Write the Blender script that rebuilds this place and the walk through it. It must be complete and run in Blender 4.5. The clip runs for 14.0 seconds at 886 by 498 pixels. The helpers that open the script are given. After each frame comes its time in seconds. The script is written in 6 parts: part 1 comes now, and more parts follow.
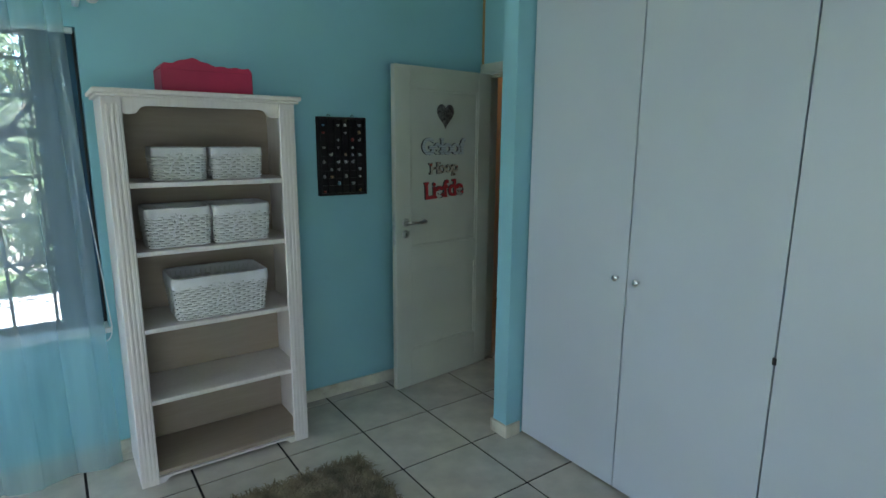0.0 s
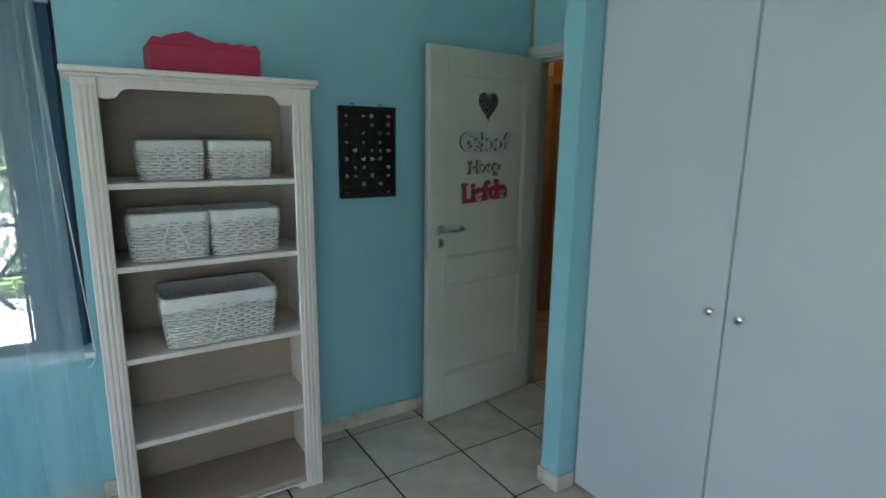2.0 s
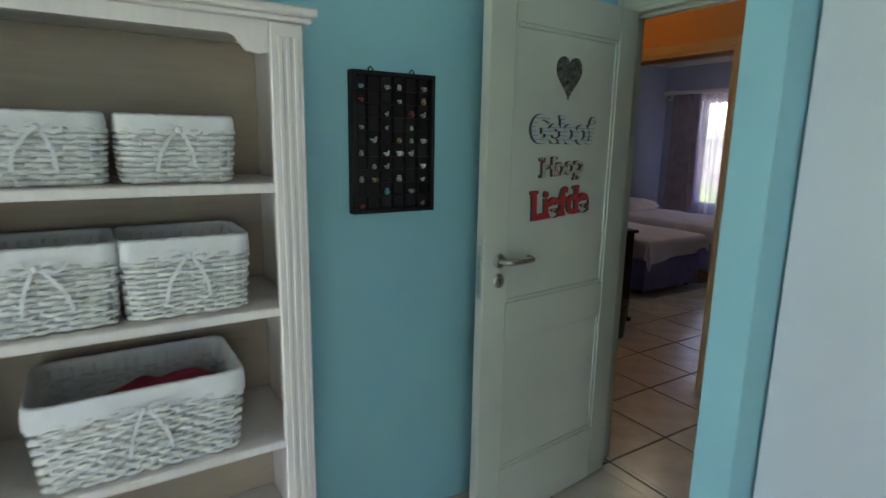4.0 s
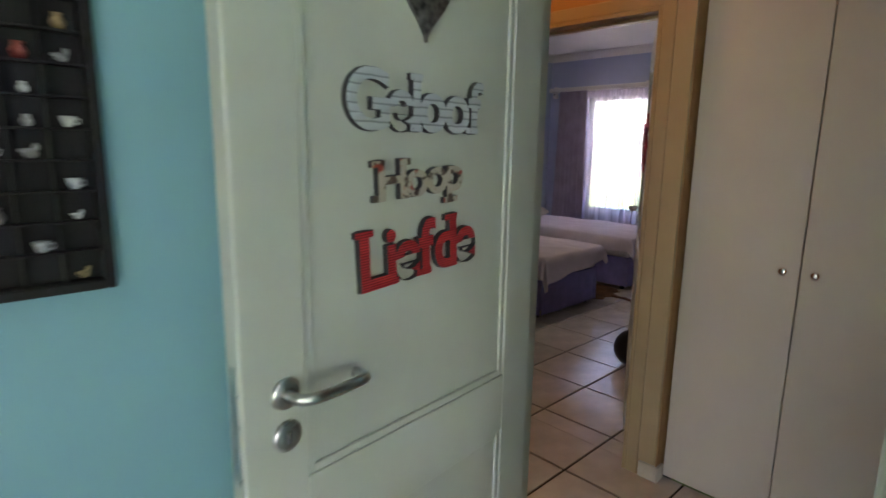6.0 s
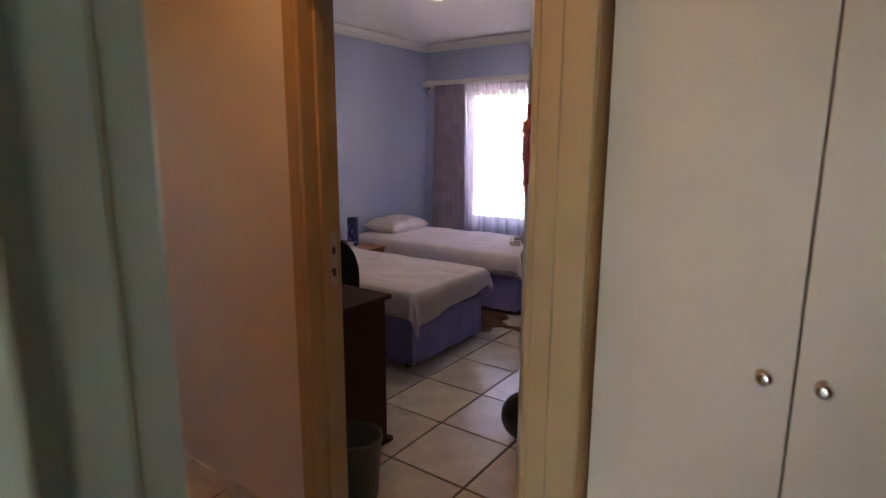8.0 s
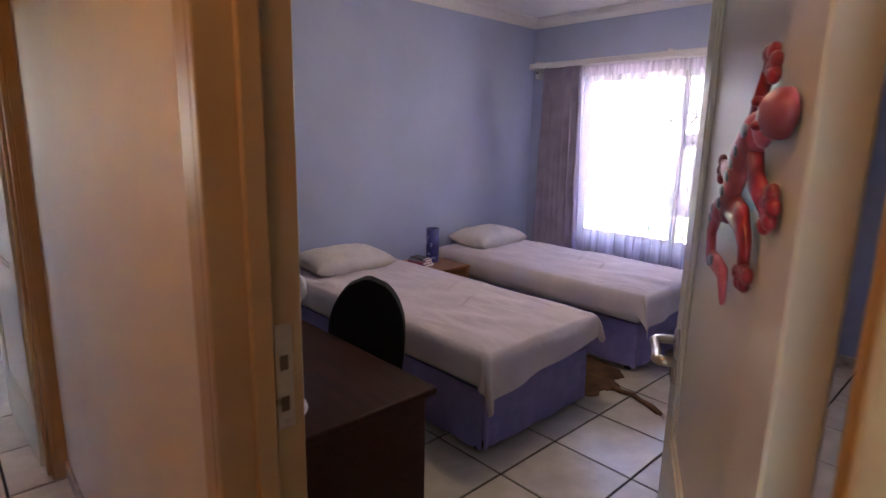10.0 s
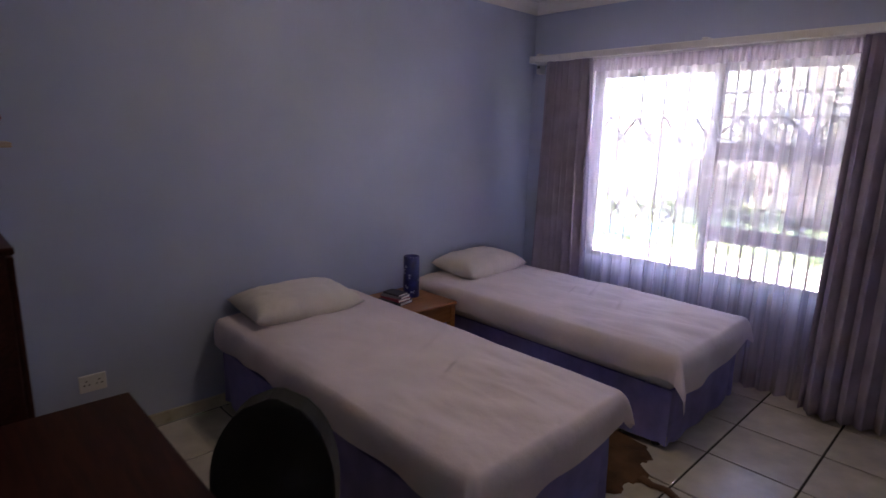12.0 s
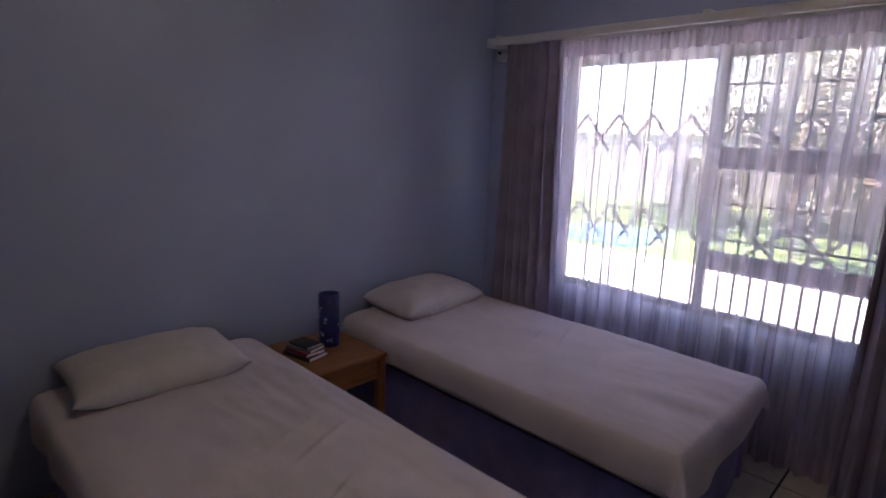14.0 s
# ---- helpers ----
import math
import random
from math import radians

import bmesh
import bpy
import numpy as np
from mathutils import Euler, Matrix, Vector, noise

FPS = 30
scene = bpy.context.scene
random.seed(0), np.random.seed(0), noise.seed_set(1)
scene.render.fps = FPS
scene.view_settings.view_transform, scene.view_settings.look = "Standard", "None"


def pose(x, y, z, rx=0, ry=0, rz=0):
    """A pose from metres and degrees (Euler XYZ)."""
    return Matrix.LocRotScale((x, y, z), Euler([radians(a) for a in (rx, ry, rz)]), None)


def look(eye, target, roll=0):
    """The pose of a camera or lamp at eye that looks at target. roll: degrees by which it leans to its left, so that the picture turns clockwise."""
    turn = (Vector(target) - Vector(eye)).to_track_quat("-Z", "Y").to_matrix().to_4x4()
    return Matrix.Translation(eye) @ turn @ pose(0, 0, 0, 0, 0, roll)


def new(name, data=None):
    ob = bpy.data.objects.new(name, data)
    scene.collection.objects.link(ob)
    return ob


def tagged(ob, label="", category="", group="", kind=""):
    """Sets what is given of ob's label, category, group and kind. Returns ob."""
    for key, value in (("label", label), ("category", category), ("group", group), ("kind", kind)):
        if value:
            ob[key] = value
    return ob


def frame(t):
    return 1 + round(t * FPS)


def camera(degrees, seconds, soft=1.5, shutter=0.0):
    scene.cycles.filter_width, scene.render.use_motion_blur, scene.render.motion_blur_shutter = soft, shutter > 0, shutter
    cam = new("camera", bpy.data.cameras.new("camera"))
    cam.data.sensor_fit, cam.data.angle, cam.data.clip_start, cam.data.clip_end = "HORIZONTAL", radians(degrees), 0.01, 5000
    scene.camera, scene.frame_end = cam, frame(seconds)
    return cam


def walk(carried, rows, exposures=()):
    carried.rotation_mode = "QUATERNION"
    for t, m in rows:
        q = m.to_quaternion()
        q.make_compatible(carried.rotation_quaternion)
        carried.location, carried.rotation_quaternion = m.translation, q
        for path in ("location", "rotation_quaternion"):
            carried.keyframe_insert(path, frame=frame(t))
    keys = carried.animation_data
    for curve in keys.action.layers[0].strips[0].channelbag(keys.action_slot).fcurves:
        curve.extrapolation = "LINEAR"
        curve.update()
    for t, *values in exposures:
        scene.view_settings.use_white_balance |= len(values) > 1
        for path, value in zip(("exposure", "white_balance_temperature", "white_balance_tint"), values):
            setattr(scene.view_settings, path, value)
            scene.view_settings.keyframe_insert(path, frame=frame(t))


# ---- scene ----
cam = camera(77.5, 14.0, 1.5, 0.5)
PATH = [
    (0, (0.229, 0.133, 1.6), (1.364, 1.733, 1.212), 0.4),
    (0.5, (0.245, 0.18, 1.593), (1.386, 1.776, 1.205), 0.5),
    (1, (0.293, 0.272, 1.589), (1.43, 1.871, 1.201), 0.6),
    (1.5, (0.378, 0.404, 1.601), (1.491, 2.018, 1.205), 0.8),
    (2, (0.456, 0.571, 1.59), (1.507, 2.224, 1.187), 0.8),
    (2.2, (0.465, 0.65, 1.572), (1.498, 2.314, 1.168), 0.9),
    (4.3, (0.888, 1.663, 1.517), (1.949, 3.314, 1.132), 1.1),
    (4.5, (0.952, 1.762, 1.517), (2.038, 3.397, 1.134), 1.3),
    (5, (1.16, 1.97, 1.474), (2.35, 3.531, 1.091), 1.3),
    (5.5, (1.382, 2.109, 1.477), (2.654, 3.606, 1.1), 1.1),
    (6, (1.605, 2.264, 1.486), (2.968, 3.68, 1.114), 0.9),
    (6.5, (1.823, 2.396, 1.484), (3.307, 3.687, 1.121), 0.6),
    (7, (2.112, 2.513, 1.48), (3.709, 3.663, 1.122), 0.4),
    (7.2, (2.227, 2.555, 1.485), (3.846, 3.672, 1.127), 0.3),
    (9.3, (3.229, 3.138, 1.578), (4.685, 4.449, 1.176), 1.1),
    (9.5, (3.336, 3.197, 1.541), (4.746, 4.561, 1.15), 1.5),
    (10, (3.558, 3.341, 1.555), (4.901, 4.766, 1.153), 1.2),
    (10.5, (3.75, 3.438, 1.584), (5.077, 4.878, 1.176), 1.0),
    (11, (3.944, 3.61, 1.609), (5.263, 5.053, 1.187), 0.8),
    (11.5, (4.051, 3.778, 1.614), (5.389, 5.205, 1.198), 1.2),
    (12, (4.222, 3.919, 1.625), (5.579, 5.329, 1.213), 1.5),
    (12.5, (4.388, 4.037, 1.614), (5.756, 5.438, 1.206), 1.8),
    (13, (4.583, 4.177, 1.603), (5.958, 5.571, 1.194), 1.9),
    (13.5, (4.806, 4.242, 1.604), (6.184, 5.634, 1.2), 1.5),
    (14, (5.057, 4.343, 1.651), (6.451, 5.715, 1.232), 1.7),
]
EXPOSURES = [(0.0, 2.75, 6200, 16), (2.2, 2.95, 6350, 17), (5.0, 3.6, 6700, 21), (6.2, 4.02, 6950, 25), (7.2, 4.15, 7300, 28), (9.5, 4.88, 6650, 31), (11.0, 4.63, 6500, 28), (12.5, 3.9, 6500, 28), (14.0, 3.4, 6500, 27)]
walk(cam, [(t, look(eye, target, roll)) for t, eye, target, roll in PATH], EXPOSURES)

# ---- daylight ----
world = bpy.data.worlds.new("sky")
scene.world = world
world.use_nodes = True
wn = world.node_tree
sky = wn.nodes.new("ShaderNodeTexSky")
sky.sky_type, sky.sun_disc = "NISHITA", False
sky.sun_elevation, sky.sun_rotation = radians(58), radians(190)
wn.links.new(sky.outputs[0], wn.nodes["Background"].inputs[0])
wn.nodes["Background"].inputs[1].default_value = 0.15
sun = new("sun", bpy.data.lights.new("sun", "SUN"))
sun.data.energy, sun.data.angle, sun.data.color = 5.0, radians(0.5), (1.0, 0.95, 0.88)
sun.matrix_world = look((-1.2, -6.0, 10.0), (0, 0, 0))


# two lamps added as sky light; glass doors behind the walk's start are assumed
for at, to, watts in (((-2.43, 1.45, 1.05), (0.0, 1.45, 1.05), 2.1), ((-0.85, -2.23, 1.05), (-0.85, 0.0, 1.05), 2.0)):
    added_lamp = new("added_bedroom_daylight", bpy.data.lights.new("added_bedroom_daylight", "AREA"))
    added_lamp.data.shape, added_lamp.data.size, added_lamp.data.size_y = "RECTANGLE", 2.1, 2.0
    added_lamp.data.energy, added_lamp.data.color = watts, (0.88, 0.94, 1.0)
    added_lamp.matrix_world = look(at, to)


# ---- materials ----
def nodes_of(m):
    m.use_nodes = True
    nt = m.node_tree
    return nt, nt.nodes["Principled BSDF"]


def surface(name, color, rough=0.5, metal=0.0, var=0.06, scale=6.0, bump=0.05, fine=90.0, each=0.0, sheen=0.0, coat=0.0, dirt=None):
    """Paint, wood, cloth: two scales of variation in colour and a fine relief. each: tone shift from object to object."""
    m = bpy.data.materials.new(name)
    nt, b = nodes_of(m)
    n, ln = nt.nodes, nt.links
    tc = n.new("ShaderNodeTexCoord")
    big, small = n.new("ShaderNodeTexNoise"), n.new("ShaderNodeTexNoise")
    big.inputs["Scale"].default_value, big.inputs["Detail"].default_value = scale, 5
    small.inputs["Scale"].default_value, small.inputs["Detail"].default_value = fine, 3
    ln.new(tc.outputs["Object"], big.inputs["Vector"])
    ln.new(tc.outputs["Object"], small.inputs["Vector"])
    ramp = n.new("ShaderNodeValToRGB")
    lo = tuple(max(0.0, c * (1 - 2.2 * var)) for c in color)
    hi = tuple(min(1.0, c * (1 + 1.6 * var)) for c in color)
    ramp.color_ramp.elements[0].color, ramp.color_ramp.elements[0].position = (*(dirt or lo), 1), 0.25
    ramp.color_ramp.elements[1].color, ramp.color_ramp.elements[1].position = (*hi, 1), 0.75
    if dirt:
        e = ramp.color_ramp.elements.new(0.42)
        e.color = (*lo, 1)
    ln.new(big.outputs["Fac"], ramp.inputs[0])
    out = ramp.outputs[0]
    if each:
        info, hsv, mr = n.new("ShaderNodeObjectInfo"), n.new("ShaderNodeHueSaturation"), n.new("ShaderNodeMapRange")
        mr.inputs[3].default_value, mr.inputs[4].default_value = 1 - each, 1 + each
        ln.new(info.outputs["Random"], mr.inputs[0])
        ln.new(mr.outputs[0], hsv.inputs["Value"])
        ln.new(out, hsv.inputs["Color"])
        out = hsv.outputs[0]
    ln.new(out, b.inputs["Base Color"])
    rr = n.new("ShaderNodeMapRange")
    rr.inputs[3].default_value, rr.inputs[4].default_value = max(0.02, rough - 0.08), min(1, rough + 0.08)
    ln.new(big.outputs["Fac"], rr.inputs[0])
    ln.new(rr.outputs[0], b.inputs["Roughness"])
    b.inputs["Metallic"].default_value = metal
    b.inputs["Sheen Weight"].default_value = sheen
    b.inputs["Coat Weight"].default_value = coat
    if bump:
        bp = n.new("ShaderNodeBump")
        bp.inputs["Strength"].default_value, bp.inputs["Distance"].default_value = bump, 0.004
        ln.new(small.outputs["Fac"], bp.inputs["Height"])
        ln.new(bp.outputs[0], b.inputs["Normal"])
    return m


def wood(name, color, dark, rough=0.4, axis=1, scale=3.0, coat=0.0):
    m = bpy.data.materials.new(name)
    nt, b = nodes_of(m)
    n, ln = nt.nodes, nt.links
    tc, mp = n.new("ShaderNodeTexCoord"), n.new("ShaderNodeMapping")
    stretch = [14.0, 14.0, 14.0]
    stretch[axis] = 1.2
    mp.inputs["Scale"].default_value = stretch
    ln.new(tc.outputs["Object"], mp.inputs[0])
    no = n.new("ShaderNodeTexNoise")
    no.inputs["Scale"].default_value, no.inputs["Detail"].default_value, no.inputs["Distortion"].default_value = scale, 8, 1.2
    ln.new(mp.outputs[0], no.inputs["Vector"])
    ramp = n.new("ShaderNodeValToRGB")
    ramp.color_ramp.elements[0].color, ramp.color_ramp.elements[0].position = (*dark, 1), 0.3
    ramp.color_ramp.elements[1].color, ramp.color_ramp.elements[1].position = (*color, 1), 0.7
    ln.new(no.outputs["Fac"], ramp.inputs[0])
    ln.new(ramp.outputs[0], b.inputs["Base Color"])
    b.inputs["Roughness"].default_value, b.inputs["Coat Weight"].default_value = rough, coat
    bp = n.new("ShaderNodeBump")
    bp.inputs["Strength"].default_value, bp.inputs["Distance"].default_value = 0.08, 0.002
    ln.new(no.outputs["Fac"], bp.inputs["Height"])
    ln.new(bp.outputs[0], b.inputs["Normal"])
    return m


def sheer(name, color, clear, streak=0.24, lines=11.0):
    """Thin voile: part of the light goes straight through, part is scattered."""
    m = bpy.data.materials.new(name)
    m.use_nodes = True
    nt = m.node_tree
    n, ln = nt.nodes, nt.links
    n.remove(n["Principled BSDF"])
    tr, tl, df, m1, m2 = (n.new(k) for k in ("ShaderNodeBsdfTransparent", "ShaderNodeBsdfTranslucent", "ShaderNodeBsdfDiffuse", "ShaderNodeMixShader", "ShaderNodeMixShader"))
    tl.inputs[0].default_value = df.inputs[0].default_value = (*color, 1)
    tr.inputs[0].default_value = (*(0.3 + 0.6 * c for c in color), 1)
    m1.inputs[0].default_value = 0.64
    ln.new(df.outputs[0], m1.inputs[1])
    ln.new(tl.outputs[0], m1.inputs[2])
    tc, mp, no, mr = (n.new(k) for k in ("ShaderNodeTexCoord", "ShaderNodeMapping", "ShaderNodeTexNoise", "ShaderNodeMapRange"))
    mp.inputs["Scale"].default_value = (lines, 2, 0.25)
    no.inputs["Scale"].default_value, no.inputs["Detail"].default_value = 3.0, 4
    ln.new(tc.outputs["Object"], mp.inputs[0])
    ln.new(mp.outputs[0], no.inputs["Vector"])
    mr.inputs[1].default_value, mr.inputs[2].default_value = 0.33, 0.67
    mr.inputs[3].default_value, mr.inputs[4].default_value = max(0.0, 1 - clear - streak), min(1.0, 1 - clear + streak)
    ln.new(no.outputs["Fac"], mr.inputs[0])
    ln.new(mr.outputs[0], m2.inputs[0])
    ln.new(tr.outputs[0], m2.inputs[1])
    ln.new(m1.outputs[0], m2.inputs[2])
    ln.new(m2.outputs[0], n["Material Output"].inputs[0])
    return m


def ridged(name, color, groove, pitch, share, wander):
    """Printed board with level dark lines: pitch apart, taking a share of the face, straying by wander."""
    m = bpy.data.materials.new(name)
    nt, b = nodes_of(m)
    n, ln = nt.nodes, nt.links
    tc, wv, ramp, bp = n.new("ShaderNodeTexCoord"), n.new("ShaderNodeTexWave"), n.new("ShaderNodeValToRGB"), n.new("ShaderNodeBump")
    wv.wave_type, wv.bands_direction = "BANDS", "Z"
    wv.inputs["Scale"].default_value = 0.314 / pitch
    wv.inputs["Distortion"].default_value, wv.inputs["Detail"].default_value, wv.inputs["Detail Scale"].default_value = wander, 3.0, 1.6
    ln.new(tc.outputs["Object"], wv.inputs["Vector"])
    ramp.color_ramp.elements[0].color, ramp.color_ramp.elements[0].position = (*groove, 1), max(0.0, share - 0.2)
    ramp.color_ramp.elements[1].color, ramp.color_ramp.elements[1].position = (*color, 1), share + 0.1
    ln.new(wv.outputs["Fac"], ramp.inputs[0])
    ln.new(ramp.outputs[0], b.inputs["Base Color"])
    bp.inputs["Strength"].default_value, bp.inputs["Distance"].default_value = 0.35, 0.002
    ln.new(wv.outputs["Fac"], bp.inputs["Height"])
    ln.new(bp.outputs[0], b.inputs["Normal"])
    b.inputs["Roughness"].default_value = 0.5
    return m


def speckled(name, color, dark, accent):
    """Printed board with ragged blots of two colours."""
    m = bpy.data.materials.new(name)
    nt, b = nodes_of(m)
    n, ln = nt.nodes, nt.links
    tc = n.new("ShaderNodeTexCoord")
    last = None
    for scale, col, edge in ((42.0, dark, 0.60), (30.0, accent, 0.63)):
        no, mr, mx = n.new("ShaderNodeTexNoise"), n.new("ShaderNodeMapRange"), n.new("ShaderNodeMix")
        no.inputs["Scale"].default_value, no.inputs["Detail"].default_value = scale, 5
        mr.inputs[1].default_value, mr.inputs[2].default_value = edge - 0.04, edge
        mx.data_type = "RGBA"
        mx.inputs[6].default_value, mx.inputs[7].default_value = (*color, 1), (*col, 1)
        ln.new(tc.outputs["Object"], no.inputs["Vector"])
        ln.new(no.outputs["Fac"], mr.inputs[0])
        ln.new(mr.outputs[0], mx.inputs[0])
        if last:
            ln.new(last.outputs[2], mx.inputs[6])
        last = mx
    ln.new(last.outputs[2], b.inputs["Base Color"])
    b.inputs["Roughness"].default_value = 0.5
    return m


def glass_material(name):
    m = bpy.data.materials.new(name)
    nt, b = nodes_of(m)
    b.inputs["Transmission Weight"].default_value, b.inputs["Roughness"].default_value, b.inputs["IOR"].default_value = 1.0, 0.0, 1.45
    return m


def glow(name, color, strength):
    m = bpy.data.materials.new(name)
    nt, b = nodes_of(m)
    b.inputs["Base Color"].default_value = (0.8, 0.78, 0.7, 1)
    b.inputs["Emission Color"].default_value, b.inputs["Emission Strength"].default_value = (*color, 1), strength
    return m


TURQ = surface("turquoise wall paint", (0.28, 0.56, 0.64), 0.55, var=0.05, scale=1.3, bump=0.12, fine=160)
PEACH = surface("warm cream wall paint", (0.46, 0.26, 0.105), 0.5, var=0.05, scale=1.3, bump=0.12, fine=160)
LILAC = surface("pale lilac-blue wall paint", (0.43, 0.49, 0.67), 0.5, var=0.05, scale=1.3, bump=0.12, fine=160)
WHITEWALL = surface("white wall paint", (0.78, 0.77, 0.74), 0.6, var=0.04, scale=1.5, bump=0.1, fine=160)
CEIL = surface("white ceiling paint", (0.8, 0.79, 0.77), 0.8, var=0.03, scale=1.0, bump=0.1, fine=120)
OUTWALL = surface("plastered outer wall", (0.55, 0.48, 0.4), 0.8, var=0.1, scale=2, bump=0.3, fine=60)
TILE = surface("glazed cream floor tile", (0.60, 0.555, 0.48), 0.22, var=0.09, scale=7, bump=0.03, fine=40, each=0.05)
GROUT = surface("dark grout", (0.016, 0.014, 0.012), 0.9, var=0.2, scale=30, bump=0.2)
SKIRT = surface("cream skirting tile", (0.66, 0.62, 0.52), 0.35, var=0.08, scale=9, bump=0.04, dirt=(0.34, 0.27, 0.19))
DOORPAINT = surface("off-white door enamel", (0.55, 0.57, 0.495), 0.32, var=0.04, scale=3, bump=0.05, fine=120)
FRAMEPAINT = surface("cream enamel on steel frame", (0.47, 0.365, 0.215), 0.35, var=0.05, scale=4, bump=0.04)
WARDROBE = surface("white melamine", (0.55, 0.59, 0.645), 0.38, var=0.025, scale=1.2, bump=0.03, fine=200)
CUPBOARD = surface("cream painted cupboard door", (0.60, 0.55, 0.47), 0.4, var=0.04, scale=2, bump=0.04)
# Dark grey base colour stands for shade inside carcasses and key and strike holes
DARKGAP = surface("dark tone for shaded gaps and holes", (0.10, 0.10, 0.10), 0.8)
STEEL = surface("brushed steel", (0.55, 0.54, 0.51), 0.3, metal=1.0, var=0.08, scale=30, bump=0.04)
CHROME = surface("polished chrome", (0.75, 0.75, 0.75), 0.12, metal=1.0, var=0.02, scale=20, bump=0)
BRASS = surface("gold-coloured rim", (0.75, 0.55, 0.2), 0.25, metal=1.0)
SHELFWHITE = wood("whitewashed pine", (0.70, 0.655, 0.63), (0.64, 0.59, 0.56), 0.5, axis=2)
# Darker board: the shade of the bookcase's deep interior is mixed into its colour
SHELFSHADE = wood("whitewashed board with interior shade", (0.40, 0.33, 0.26), (0.36, 0.295, 0.23), 0.55, axis=0)
WICKER = surface("white painted wicker", (0.64, 0.64, 0.62), 0.55, var=0.08, scale=25, bump=0.15)
LINER = surface("white cotton liner", (0.67, 0.67, 0.68), 0.85, var=0.05, scale=12, bump=0.35, fine=220)
REDCARD = surface("crimson covered box", (0.42, 0.02, 0.07), 0.55, var=0.1, scale=6, bump=0.08)
REDCLOTH = surface("dark red cloth", (0.35, 0.03, 0.06), 0.8, var=0.15, scale=15, bump=0.3)
BLACKWOOD = wood("near-black stained wood", (0.016, 0.012, 0.011), (0.008, 0.007, 0.006), 0.7, axis=2)
DARKWOOD = wood("dark mahogany veneer", (0.060, 0.017, 0.012), (0.030, 0.009, 0.007), 0.5, axis=1, coat=0.0)
DARKWOOD.node_tree.nodes["Principled BSDF"].inputs["Specular IOR Level"].default_value = 0.22
PINE = wood("orange-brown pine", (0.36, 0.15, 0.052), (0.24, 0.09, 0.03), 0.4, axis=0)
BLACKCLOTH = surface("black upholstery", (0.008, 0.008, 0.009), 0.9, var=0.2, scale=20, bump=0.3, sheen=0.05)
BLACKPLASTIC = surface("black plastic", (0.012, 0.012, 0.013), 0.4)
GREYPLASTIC = surface("slate-grey plastic", (0.06, 0.075, 0.085), 0.45)
WHITEPLASTIC = surface("white plastic", (0.75, 0.74, 0.74), 0.3, var=0.03)
DUVET = surface("white cotton bedspread", (0.69, 0.61, 0.645), 0.85, var=0.04, scale=5, bump=0.6, fine=24, sheen=0.1)
PILLOW = surface("white cotton pillowcase", (0.68, 0.63, 0.61), 0.85, var=0.05, scale=6, bump=0.9, fine=20, sheen=0.1)
VALANCE = surface("lilac-blue valance cloth", (0.22, 0.20, 0.46), 0.85, var=0.1, scale=9, bump=0.25, fine=260, sheen=0.1)
DRAPE = surface("grey-lilac curtain cloth", (0.40, 0.36, 0.50), 0.85, var=0.1, scale=6, bump=0.3, fine=260, sheen=0.1)
NAVYCLOTH = surface("navy blind fabric", (0.030, 0.078, 0.13), 0.8, var=0.1, scale=6, bump=0.2, fine=200)
VOILE = sheer("white voile", (0.86, 0.80, 0.87), 0.43, 0.22, 7.0)
VOILE_BLUE = sheer("turquoise voile", (0.72, 0.93, 0.98), 0.70, 0.06, 2.2)
VOILE_TAPE = sheer("gathered voile heading", (0.62, 0.57, 0.66), 0.16)
GLASS = glass_material("window glass")
WINFRAME = surface("dark bronze window frame", (0.05, 0.045, 0.045), 0.4, var=0.1)
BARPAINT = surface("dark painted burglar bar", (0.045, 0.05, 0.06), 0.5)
# Same bars, with the glare of the fixed pane put into a paler colour
BARGLARE = surface("burglar bar paled for window glare", (0.42, 0.38, 0.42), 0.5)
GREYWORD = ridged("galvanised print with dark lines", (0.47, 0.51, 0.53), (0.24, 0.26, 0.27), 0.0150, 0.12, 0.9)
HOOPWORD = speckled("beige print speckled with red and dark brown", (0.46, 0.41, 0.33), (0.10, 0.07, 0.05), (0.36, 0.06, 0.04))
REDWORD = ridged("red corrugated print", (0.58, 0.035, 0.04), (0.24, 0.012, 0.016), 0.0048, 0.5, 0.6)
WORDEDGE = surface("dark cut edge", (0.05, 0.05, 0.05), 0.6)
SILVER = surface("hammered pewter", (0.20, 0.19, 0.18), 0.42, metal=0.8, var=0.4, scale=70, bump=0.6, fine=110)
RUGFUR = surface("olive-brown shag", (0.28, 0.23, 0.15), 0.95, var=0.3, scale=14, bump=0.2)
HIDE = surface("brown animal hide", (0.14, 0.07, 0.035), 0.8, var=0.35, scale=6, bump=0.5, fine=300)
HIDEPALE = surface("pale hide fringe", (0.5, 0.42, 0.34), 0.85, var=0.2, scale=30, bump=0.4, fine=300)
GECKOPINK = surface("dusty pink glazed resin", (0.40, 0.10, 0.15), 0.4, var=0.2, scale=25, bump=0.05, coat=0.1)
GECKORED = surface("red glazed resin", (0.30, 0.03, 0.045), 0.36, var=0.35, scale=30, bump=0.05, coat=0.12)
GECKOBLUE = surface("blue-grey glaze", (0.16, 0.22, 0.30), 0.35, var=0.3, scale=40)
LAMPBLUE = surface("dark blue glazed ceramic", (0.02, 0.025, 0.16), 0.3, var=0.3, scale=20)
LAMPSTAR = surface("pale blue pattern", (0.42, 0.47, 0.70), 0.4)
OPAL = glow("opal glass shade", (1.0, 0.85, 0.55), 1.2)


